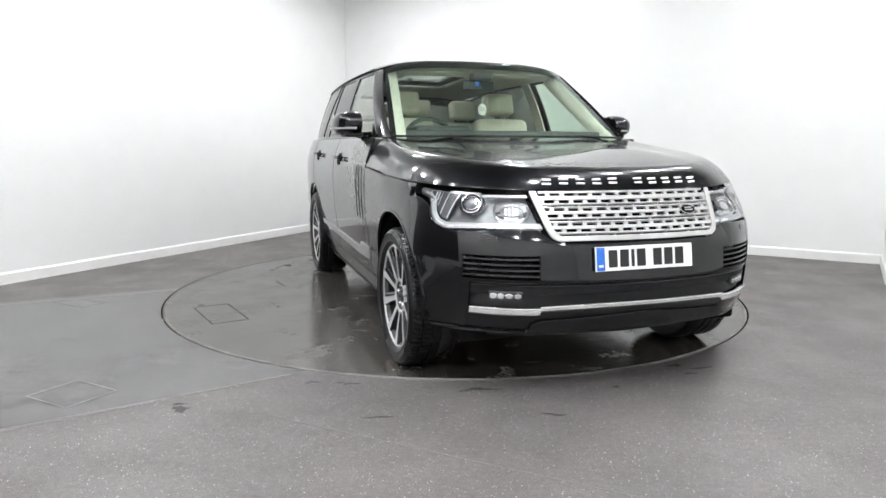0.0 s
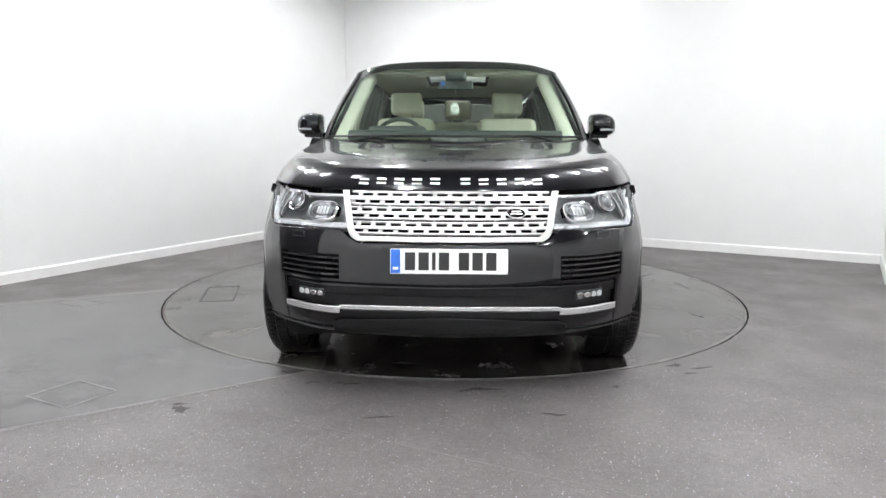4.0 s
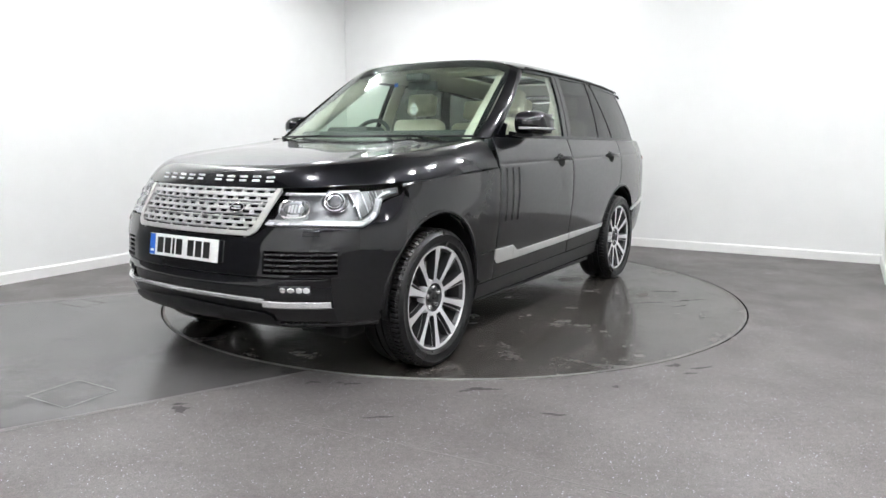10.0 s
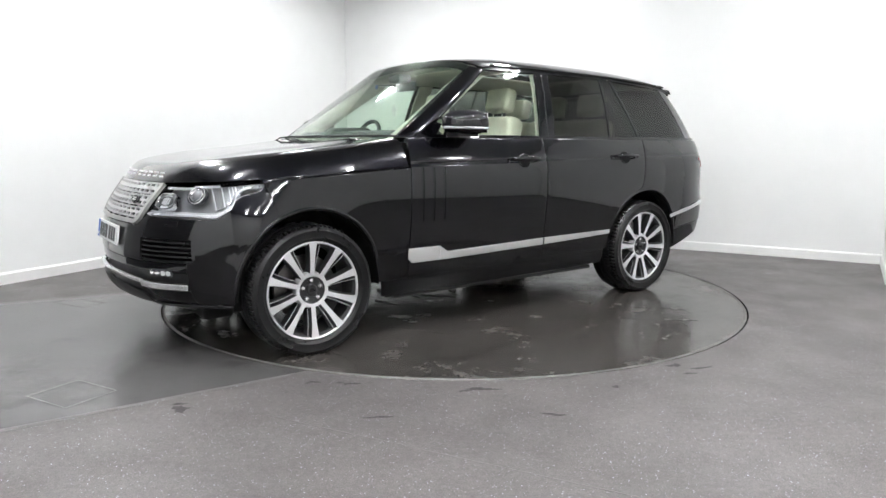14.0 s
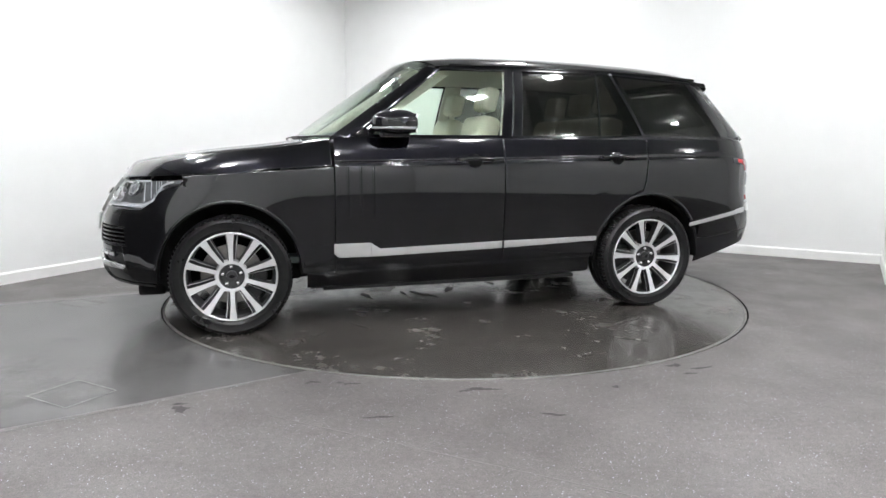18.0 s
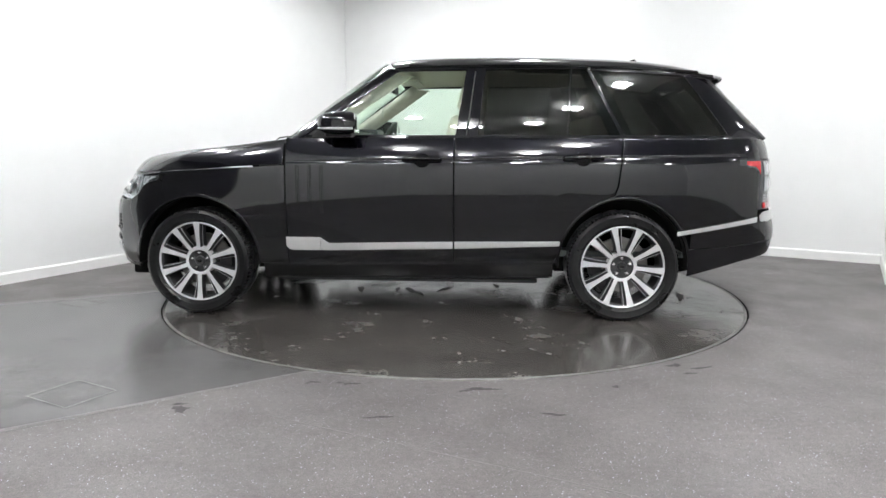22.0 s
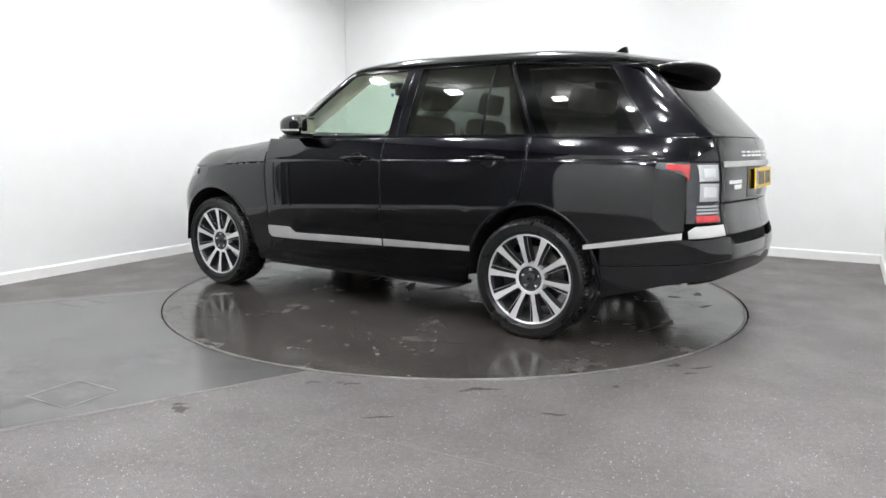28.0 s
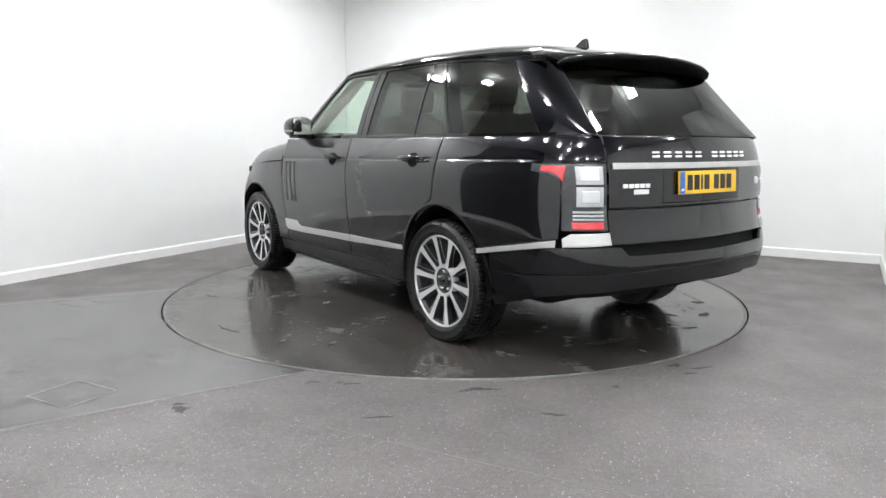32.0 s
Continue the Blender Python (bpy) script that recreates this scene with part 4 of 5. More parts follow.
def side_windows():
    def pane(name, bl, tl, tr, br, material, side, n=14, thick=0.004, inset=0.0, label="", parent=None, wrap=0.0):
        """A patch of the side window surface between four corners (x, z); wrap turns its front edge inward."""
        g = []
        for i in range(n):
            a = i / (n - 1)
            row = []
            for j in range(n):
                b = j / (n - 1)
                x = (bl[0] * (1 - a) + br[0] * a) * (1 - b) + (tl[0] * (1 - a) + tr[0] * a) * b
                z = (bl[1] * (1 - a) + br[1] * a) * (1 - b) + (tl[1] * (1 - a) + tr[1] * a) * b
                row.append(side_glass(x, z) - np.array([0, inset + wrap * (1 - a) ** 2 - wrap * 0.9 * a * (1 - a), 0]))
            g.append(row)
        return sheet(name, g, material, parent or CAR, side, thick, label, outward=(-0.6, 0, 1.2))

    zb, zt = 1.238, 1.686
    for side in (1, -1):
        clear = "clear greenish door glass"
        dark = "dark privacy glass"
        pane("front_window", (0.67, zb), (0.060, zt - 0.004), (-0.398, zt), (-0.330, zb), M_GLASSF, side, inset=0.006, label=clear)
        pane("rear_window_pane", (-0.480, zb), (-0.530, zt), (-1.096, zt), (-1.070, zb), M_GLASSR, side, inset=0.006, label=dark)
        pane("rear_window_pane", (-1.082, zb), (-1.108, zt), (-1.205, zt), (-1.425, zb), M_GLASSR, side, inset=0.006, label=dark)
        pane("quarter_window", (-1.452, zb), (-1.232, zt - 0.008), (-1.850, zt - 0.046), (-2.150, zb), M_GLASSR, side, inset=0.003, label=dark)
        pane("mirror_sail", (0.72, zb - 0.01), (0.56, 1.325), (0.50, 1.31), (0.56, zb - 0.01), M_GLOSS, side, 8, 0.012)
        pane("door_pillar", (-0.330, zb), (-0.398, zt), (-0.458, zt), (-0.402, zb), M_GLOSS, side, 10, 0.02)
        pane("door_pillar", (-0.408, zb), (-0.464, zt), (-0.530, zt), (-0.480, zb), M_GLOSS, side, 10, 0.02)
        pane("divider_bar", (-1.070, zb), (-1.096, zt), (-1.108, zt), (-1.082, zb), M_GLOSS, side, 6, 0.014)
        pane("rear_pillar", (-1.425, zb), (-1.205, zt), (-1.232, zt - 0.008), (-1.452, zb), M_GLOSS, side, 6, 0.014)
# rear pillar: rounds from the quarter window to the rear screen
        g = []
        for i in range(15):
            b = i / 14
            za, zc = (zb - 0.012) * (1 - b) + (zt - 0.046) * b, 1.224 * (1 - b) + 1.606 * b
            xc = -(2.43 * (1 - b) + 2.08 * b)
            pa = side_glass(-2.150 * (1 - b) - 1.850 * b, za)
            pb = side_glass(xc + 0.045, (za + zc) / 2)
            pc = np.array([xc, 0.715 * (1 - b) + 0.64 * b, zc])
            g.append([pa * (1 - q) ** 2 + pb * 2 * q * (1 - q) + pc * q * q for q in np.linspace(0, 1, 16)])
        sheet("roof_pillar", np.array(g), M_PAINT, CAR, side, 0.02, outward=(-1.6, 0, 1.3))
        pane("window_rail", (0.075, zt - 0.004), (0.06, 1.714), (-1.23, 1.712), (-1.215, zt), M_GLOSS, side, 16, 0.02)
        pane("window_rail", (-1.23, zt - 0.008), (-1.23, 1.712), (-2.06, 1.632), (-1.850, zt - 0.046), M_GLOSS, side, 12, 0.02)
        pane("windscreen_pillar", (0.835, zb - 0.018), (0.15, 1.705), (0.060, zt - 0.004), (0.67, zb - 0.018), M_PAINT, side, 16, 0.02, wrap=0.035)
        # waist line moulding
        pane("waist_moulding", (0.70, zb - 0.014), (0.70, zb + 0.004), (-2.35, zb + 0.004), (-2.35, zb - 0.014), M_GLOSS, side, 40, 0.016, -0.006)
        # bright gutter line
        for (xa, za), (xb, zc) in (((0.00, 1.712), (-1.23, 1.703)), ((-1.23, 1.703), (-1.95, 1.664))):
            pane("gutter", (xa, za), (xa, za + 0.006), (xb, zc + 0.006), (xb, zc), M_GLOSS, side, 20, 0.012, -0.008)


def screens():
    n = 26
    g = []
    for i in range(n):
        v = -1 + 2 * i / (n - 1)
        row = []
        for j in range(n):
            b = j / (n - 1)
            x = (0.835 + 0.19 * (1 - v * v)) * (1 - b) + (0.135 + 0.10 * (1 - v * v)) * b + 0.025 * b * (1 - b) * 4 * 0.5
            z = 1.205 * (1 - b) + (1.702 + 0.066 * (1 - v ** 6)) * b
            row.append((x, v * (0.83 * (1 - b) + 0.705 * b), z))
        g.append(row)
    g = np.array(g)
    sheet("windscreen", g, M_GLASS, CAR, 1, 0.005, "curved windscreen with a green tint", outward=(-0.9, 0, 1.0))
    # black band round the windscreen's edge
    sheet("screen_band", g[:, -3:] - np.array([0.006, 0, 0.006]), M_GLOSS, CAR, 1, 0.003, outward=(-0.9, 0, 1.0))
    inner = np.array([g[0], g[0] * 0.45 + g[1] * 0.55]) * np.array([1, 0.995, 1])
    for band in (inner, inner * np.array([1, -1, 1])):
        sheet("screen_band", band - np.array([0.008, 0, 0.004]), M_GLOSS, CAR, 1, 0.003, outward=(-0.9, 0, 1.0))
    foot = [tuple(p) for p in g[:, 1] + np.array([0.01, 0, 0.004])]
    part("cowl", tube_bm(foot, 0.007, 8), M_PLAST, CAR, "black plastic cowl", True)
    g = []
    for i in range(26):
        v = -1 + 2 * i / 25
        row = []
        for j in range(16):
            b = j / 15
            c = 1 - v * v
            x = -(2.43 + 0.075 * c) * (1 - b) - (2.08 + 0.06 * c) * b
            row.append((x, v * (0.715 * (1 - b) + 0.64 * b), 1.228 * (1 - b) + 1.605 * b))
        g.append(row)
    sheet("rear_screen", np.array(g), M_GLASSR, CAR, 1, 0.005, "sloping rear screen of dark glass", outward=(0, 0, 1.2))
    # roof spoiler: a wedge over the rear screen
    n = 31
    top = []
    for i in range(n):
        v = -1 + 2 * i / (n - 1)
        c = 1 - v * v
        y = v * 0.672
        xe = -(2.095 + 0.140 * c ** 0.7)
        front = roof(-1.925, v)
        ze = 1.625 + 0.055 * c ** 0.7
        row = []
        for j in range(12):
            b = j / 11
            row.append((front[0] * (1 - b) + xe * b, front[1] * (1 - b) + y * b, front[2] * (1 - b) + ze * b))
        row.append((xe - 0.010, y, ze - 0.012))
        row.append((xe - 0.004, y * 0.995, ze - 0.030))
        for j in range(1, 7):
            b = j / 6
            row.append((xe * (1 - b) + -(1.98 + 0.04 * c) * b, y * (1 - 0.06 * b), (ze - 0.030) * (1 - b) + (ze - 0.075) * b))
        top.append(row)
    spoiler = sheet("roof_spoiler", np.array(top), M_PAINT, CAR, 1, 0.0, "gloss black roof spoiler over the rear screen", outward=(-2.0, 0, 1.64))
    spoiler.data.materials.append(M_DARK)
    for p in spoiler.data.polygons:
        if p.normal.z < -0.3:
            p.material_index = 1               # dull black underside
    # aerial fin
    bm = bmesh.new()
    prism_bm([(-1.575, 1.778), (-1.60, 1.800), (-1.655, 1.834), (-1.682, 1.836), (-1.695, 1.772)], -0.014, 0.014, bm=bm,
             m=Matrix(((1, 0, 0, 0), (0, 0, 1, 0), (0, 1, 0, 0), (0, 0, 0, 1))))
    bmesh.ops.bevel(bm, geom=list(bm.edges), offset=0.005, segments=2, affect="EDGES")
    part("aerial_fin", bm, M_GLOSS, CAR, "black fin aerial on the roof", True)


def wheel(x, side):
    """A rim with ten machined spokes, tyre, brake disc and caliper; modelled with its face towards -y."""
    rim = part("wheel", lathe_bm([(0.255, -0.090), (0.266, -0.108), (0.262, -0.085), (0.256, -0.04), (0.250, 0.05), (0.262, 0.11)], 72), M_BARREL, CAR, "ten-spoke alloy wheel with machined faces", True)
    rim.matrix_basis = pose(x, side * 0.852, HUBZ, 0, 0, 180 if side > 0 else 0)
    part("rim_lip", lathe_bm([(0.266, -0.100), (0.268, -0.114), (0.273, -0.118), (0.278, -0.116), (0.280, -0.100)], 72), M_RIM, rim, "bright machined rim edge", True)
    r = TYRE_R
    part("tyre", lathe_bm([(0.276, -0.100), (0.280, -0.116), (0.288, -0.124), (0.298, -0.129), (0.301, -0.132), (0.305, -0.131), (0.322, -0.135), (0.338, -0.135), (0.341, -0.137), (0.344, -0.134), (0.354, -0.128), (0.361, -0.120), (r - 0.009, -0.108),
                           (r - 0.009, -0.060), (r - 0.009, -0.058), (r - 0.009, -0.022), (r - 0.009, -0.020), (r - 0.008, -0.012), (r, -0.010), (r, 0.022), (r - 0.008, 0.024), (r - 0.008, 0.032), (r, 0.034),
                           (r, 0.075), (0.364, 0.112), (0.35, 0.128), (0.30, 0.125), (0.276, 0.105)], 80), M_RUBBER, rim, "black road tyre with ribbed tread", True)
    # blocks of the tread: shoulder row and the row beside it
    blocks = []
    for y0, y1, w, top in ((-0.119, -0.073, 0.0122, -0.003), (-0.064, -0.022, 0.0124, 0.0)):
        bm = bmesh.new()
        rows = []
        for y, z0, z1 in ((y0, r - 0.014, r - (0.012 if top else 0.001)), (y0 + 0.014, r - 0.012, r - 0.001), (y1, r - 0.012, r)):
            rows.append([bm.verts.new((q + (y - y0) * 0.12, y, z)) for q, z in ((-w, z0), (-w, z1 - 0.001), (-w + 0.0015, z1), (w - 0.0015, z1), (w, z1 - 0.001), (w, z0))])
        for a, b in zip(rows, rows[1:]):
            for i in range(5):
                bm.faces.new((a[i], a[i + 1], b[i + 1], b[i]))
        for e in (rows[0], rows[-1]):
            bm.faces.new(e)
        bmesh.ops.recalc_face_normals(bm, faces=bm.faces)
        ob = part("tread_block", bm, M_RUBBER, rim)
        blocks.append((ob.data, ob))
    count = 84
    for k in range(count):
        for row, (data, made) in enumerate(blocks):
            ob = made if k == 0 else new("tread_block", data)
            ob.parent = rim
            ob.matrix_basis = Matrix.Rotation(2 * math.pi * (k + 0.5 * row) / count, 4, "Y")
    spoke, ridge = None, None
    for k in range(10):
        turn = Matrix.Rotation(radians(36 * k + (0 if x > 0 else 22.5)), 4, "Y")
        if spoke is None:
            bm = bmesh.new()
            # stations from the hub outward: radius, half width, depth of the face
            st = [(0.086, 0.0175, -0.092), (0.105, 0.0150, -0.095), (0.15, 0.0150, -0.101), (0.20, 0.0172, -0.107), (0.245, 0.0215, -0.112), (0.270, 0.0265, -0.115)]
            rows = []
            for rad, w, d in st:
                rows.append([bm.verts.new(p) for p in ((-w - 0.007, d + 0.045, rad), (-w, d + 0.003, rad), (-w + 0.0015, d, rad), (w - 0.0015, d, rad), (w, d + 0.003, rad), (w + 0.007, d + 0.045, rad))])
            for a, b in zip(rows, rows[1:]):
                for i in range(5):
                    bm.faces.new((a[i], a[i + 1], b[i + 1], b[i]))
                bm.faces.new((a[5], a[0], b[0], b[5]))
            bmesh.ops.recalc_face_normals(bm, faces=bm.faces)
            ob = part("spoke", bm, M_RIM, rim, "machined spoke with dark sides")
            spoke = ob.data
            spoke.materials.append(M_RIMDARK)
            for p in spoke.polygons:
                if abs(p.normal.x) > 0.75 or p.normal.y > 0.3:
                    p.material_index = 1
            # a lower dark rib beside each face, with a worn bright edge
            bm = bmesh.new()
            rows = []
            for rad, c, d in ((0.105, 0.0235, -0.070), (0.15, 0.0270, -0.084), (0.20, 0.0330, -0.096), (0.245, 0.0400, -0.104), (0.262, 0.0430, -0.107)):
                rows.append([bm.verts.new(p) for p in ((c - 0.006, d + 0.016, rad), (c, d, rad), (c + 0.003, d, rad), (c + 0.008, d + 0.045, rad))])
            for a, b in zip(rows, rows[1:]):
                for i in range(3):
                    bm.faces.new((a[i], a[i + 1], b[i + 1], b[i]))
                bm.faces.new((a[3], a[0], b[0], b[3]))
            bmesh.ops.recalc_face_normals(bm, faces=bm.faces)
            rib = part("spoke_rib", bm, M_RIMDARK, rim, "dark rib with a bright edge")
            ridge = rib.data
            ridge.materials.append(M_RIM)
            for p in ridge.polygons:
                if p.normal.y < -0.85 and p.area < 0.0004:
                    p.material_index = 1
        else:
            ob = new("spoke", spoke)
            rib = new("spoke_rib", ridge)
            ob.parent = rib.parent = rim
        ob.matrix_basis = rib.matrix_basis = turn
    part("hub", lathe_bm([(0.0, -0.066), (0.052, -0.066), (0.072, -0.070), (0.078, -0.088), (0.080, -0.03)], 40), M_HUB, rim, "dark recessed wheel hub", True)
    part("hub_plate", lathe_bm([(0.076, -0.070), (0.078, -0.088), (0.081, -0.0905), (0.088, -0.0925), (0.097, -0.0925), (0.104, -0.078), (0.105, -0.05)], 60), M_RIM, rim, "machined ring where the spokes meet", True)
    part("centre_cap", lathe_bm([(0.0, -0.092), (0.028, -0.090), (0.033, -0.085), (0.035, -0.055)], 28), M_HUB, rim, "dark grey centre cap", True)
    badge = part("cap_badge", oval_bm(0.019, 0.011, 0.002), M_GLOSS, rim, "small dark oval badge", True)
    badge.matrix_basis = Matrix.Translation((0, -0.0905, 0)) @ Matrix.Rotation(radians(90), 4, "X")
    nut = None
    for k in range(5):
        a = radians(72 * k + 20)
        if nut is None:
            ob = part("wheel_nut", lathe_bm([(0.0, -0.091), (0.009, -0.090), (0.0125, -0.085), (0.0135, -0.056)], 12), M_BRIGHT, rim, "bright wheel nut", True)
            nut = ob.data
        else:
            ob = new("wheel_nut", nut)
            ob.parent = rim
        ob.matrix_basis = Matrix.Translation((0.057 * math.cos(a), 0, 0.057 * math.sin(a)))
    part("brake_disc", lathe_bm([(0.05, -0.01), (0.11, -0.015), (0.112, 0.0), (0.188, 0.0), (0.188, 0.032), (0.06, 0.032)], 40), M_STEEL, rim, "steel brake disc", True)
    bm = bmesh.new()
    for a in range(-26, 27, 13):
        box_bm((-0.028, -0.035, 0.125), (0.028, 0.055, 0.215), 0.006, bm=bm, m=Matrix.Rotation(radians(a + (115 if x > 0 else -115)), 4, "Y"))
    part("brake_caliper", bm, M_RIMDARK, rim, "grey brake caliper")
    return rim


BONNET, TAILGATE = body_panels()
inner_shell()
side_windows()
screens()
for x in (HUBX, -HUBX):
    for side in (1, -1):
        wheel(x, side)


# ---- the car's fittings ----
def on_skin(name, u, z, side, lo, hi, material, parent, bev=0.0, label="", smooth=False):
    """A small block on the skin; lo and hi in the skin's own frame (along, up, out)."""
    ob = part(name, box_bm(lo, hi, bev), material, parent, label, smooth)
    ob.matrix_basis = skin_frame(u, z, side)
    return ob


def ring_bm(rx, ry, w, depth, n=40):
    """An oval ring, round in section, lying in x, y."""
    bm = bmesh.new()
    rings = []
    for j in range(8):
        t = 2 * math.pi * j / 8
        rings.append([bm.verts.new(((rx + w * math.cos(t)) * math.cos(2 * math.pi * k / n), (ry + w * math.cos(t)) * math.sin(2 * math.pi * k / n), depth * math.sin(t))) for k in range(n)])
    for j in range(8):
        a, b = rings[j], rings[(j + 1) % 8]
        for k in range(n):
            bm.faces.new((a[k], a[(k + 1) % n], b[(k + 1) % n], b[k]))
    bmesh.ops.recalc_face_normals(bm, faces=bm.faces)
    return bm


def front_grille():
    back = both_y("grille", 0.462, 20, lambda y: lin(y, [0, 0.40, 0.462], [0.770, 0.772, 0.90]), lambda y: 0.968, M_DARK, True, None, 6, -0.035, 0.01, "silver slotted radiator grille")
    yo = lambda z: lin(z, [0.742, 0.752, 0.772, 0.81, 0.965], [0.405, 0.432, 0.452, 0.465, 0.500])
    yi = lambda z: lin(z, [0.742, 0.772, 0.785, 0.81, 0.965], [0.375, 0.400, 0.424, 0.434, 0.468])
    for side in (1, -1):
        cols = [lambda z, a=a: u_of_y(yi(z) + (yo(z) - yi(z)) * a, z) for a in cspan(0, 1, 7)]
        skin("grille_frame_side", cols, [0.746] * 7, [0.963] * 7, M_FRAME, back, side, 14, 0.02, -0.010, "satin silver grille frame")
    both_y("grille_frame_base", 0.40, 16, lambda y: 0.746, lambda y: 0.769, M_FRAME, True, back, 4, 0.0105, 0.02, "satin silver grille frame")
    both_y("grille_frame_top", 0.455, 16, lambda y: 0.955, lambda y: 0.964, M_GRILLE, True, back, 2, 0.004, 0.012)
    # three plates with two staggered rows of slots each, and a long thin slot under each plate
    for z0, z1 in ((0.925, 0.943), (0.9055, 0.911), (0.891, 0.8965), (0.864, 0.877), (0.843, 0.850), (0.828, 0.8335), (0.800, 0.814), (0.780, 0.786)):
        both_y("grille_bar", yi((z0 + z1) / 2) + 0.004, 18, lambda y: z0, lambda y: z1, M_GRILLE, True, back, 3, 0.004, 0.012, "silver grille bar")
    for half, tall, pitch, heights in ((0.0105, 0.0085, 0.069, (0.950, 0.918, 0.884, 0.857, 0.821, 0.793)), (0.0022, 0.007, 0.138, (0.901, 0.838, 0.775))):
        web = None
        for r, z in enumerate(heights):
            for k in range(-7, 8):
                y = k * pitch + (pitch / 2 if r % 2 else 0.0)
                if abs(y) > yi(z) - 0.008:
                    continue
                if web is None:
                    ob = on_skin("grille_web", 0.0, z, 1, (-half, -tall, -0.010), (half, tall, 0.0025), M_GRILLE, back, 0.0018)
                    web = ob.data
                else:
                    ob = new("grille_web", web)
                    ob.parent = back
                ob.matrix_basis = skin_frame(u_of_y(abs(y), z), z, 1 if y >= 0 else -1)
    ob = part("oval_badge", oval_bm(0.043, 0.024, 0.010, dome=0.003), M_GLOSS, back, "dark oval badge with a bright rim", True)
    ob.matrix_basis = skin_frame(u_of_y(0.298, 0.866), 0.866, 1) @ Matrix.Translation((0, 0, 0.006))
    rim = part("badge_rim", ring_bm(0.043, 0.024, 0.003, 0.003), M_CHROME, back, "", True)
    rim.matrix_basis = skin_frame(u_of_y(0.298, 0.866), 0.866, 1) @ Matrix.Translation((0, 0, 0.014))
    for dz, w in ((0.006, 0.022), (-0.006, 0.026)):
        bar = part("badge_bar", box_bm((-w, dz - 0.003, 0), (w, dz + 0.003, 0.0025)), M_SILVER, back)
        bar.matrix_basis = skin_frame(u_of_y(0.298, 0.866), 0.866, 1) @ Matrix.Translation((0, 0, 0.0175))
    return back


def head_lamp(side):
    top = lambda x: lin(x, [2.2, 2.0, 1.70], [0.962, 0.972, 0.984])
    low = lambda x: lin(x, [1.70, 1.712, 1.76, 1.80, 1.83, 1.856, 1.870, 1.886, 1.92, 1.963, 2.2], [0.960, 0.946, 0.938, 0.931, 0.922, 0.903, 0.875, 0.850, 0.815, 0.797, 0.804])
    inner = lambda z: u_of_y(lin(z, [0.742, 0.772, 0.81, 0.965], [0.420, 0.458, 0.472, 0.507]), z)
    cols = [(inner, 2.2)] + [(uy(y), 2.2) for y in (0.53, 0.56, 0.60, 0.64, 0.68, 0.72)] + [(ux(x), x) for x in (2.015, 1.99, 1.963, 1.94, 1.92, 1.90, 1.886, 1.878, 1.87, 1.862, 1.856, 1.84, 1.82, 1.80, 1.78, 1.76, 1.735, 1.712)]
    c = [a for a, _ in cols]
    lo = [low(x) for _, x in cols]
    hi = [top(x) for _, x in cols]
    lamp = skin("head_lamp", c, lo, hi, M_LAMPBODY, CAR, side, 8, 0.006, 0.055, "clear head lamp with bright reflectors")
    skin("lamp_cover", c, lo, hi, M_CLEAR, lamp, side, 8, 0.0, 0.002, "clear lamp cover")
    # light guide that follows the lower edge and the tail of the lamp
    skin("light_guide", c[:-3], [v + 0.018 for v in lo[:-3]], [v + 0.029 for v in lo[:-3]], M_LENSHI, lamp, side, 4, 0.012, 0.022, "bright light guide")
    skin("lamp_sill", c[:-6], [v + 0.002 for v in lo[:-6]], [v + 0.014 for v in lo[:-6]], M_LAMPIN, lamp, side, 3, 0.02, 0.012, "ribbed silver lamp sill")
    skin("tail_reflector", c[9:-1], [v + 0.042 if v < 0.9 else v + 0.012 for v in lo[9:-1]], [v - 0.010 for v in hi[9:-1]], M_LAMPMID, lamp, side, 4, 0.01, 0.03, "ribbed side reflector")
    for i in range(9, 21, 2):
        skin("side_rib", [c[i], (lambda z, p=c[i], q=c[i + 1]: p(z) * 0.72 + q(z) * 0.28)], [lo[i] + 0.046 if lo[i] < 0.9 else lo[i] + 0.016] * 2, [hi[i] - 0.014] * 2, M_LAMPIN, lamp, side, 3, 0.004, 0.024)
    skin("lamp_brow", c[:12], [v - 0.016 for v in hi[:12]], [v - 0.003 for v in hi[:12]], M_LAMPIN, lamp, side, 3, 0.012, 0.02)
    # oval high-beam reflector
    f = skin_frame(u_of_y(0.595, 0.878), 0.878, side)
    bm = box_bm((-0.072, -0.042, -0.035), (0.072, 0.042, -0.008), 0.0, m=None)
    bmesh.ops.bevel(bm, geom=[e for e in bm.edges if abs(e.verts[0].co.z - e.verts[1].co.z) > 0.01], offset=0.0415, segments=8, affect="EDGES")
    ob = part("reflector", bm, M_LAMPIN, lamp, "bright oval reflector", True)
    ob.matrix_basis = f
    bm = bmesh.new()
    n = 40
    rings = []
    for w, d in ((0.0, -0.008), (0.004, -0.002), (0.010, -0.004), (0.012, -0.03)):
        ring = []
        for k in range(n):
            t = 2 * math.pi * k / n
            ct, st = math.cos(t), math.sin(t)
            ring.append(bm.verts.new((math.copysign(abs(ct) ** 0.7, ct) * (0.070 + w), math.copysign(abs(st) ** 0.7, st) * (0.040 + w), d)))
        rings.append(ring)
    for a, b in zip(rings, rings[1:]):
        for k in range(n):
            bm.faces.new((a[k], a[(k + 1) % n], b[(k + 1) % n], b[k]))
    bmesh.ops.recalc_face_normals(bm, faces=bm.faces)
    ob = part("reflector_rim", bm, M_CHROME, lamp, "", True)
    ob.matrix_basis = f
    ob = part("reflector_bowl", oval_bm(0.056, 0.030, 0.003, 32, 0.001), M_LAMPMID, lamp, "", True)
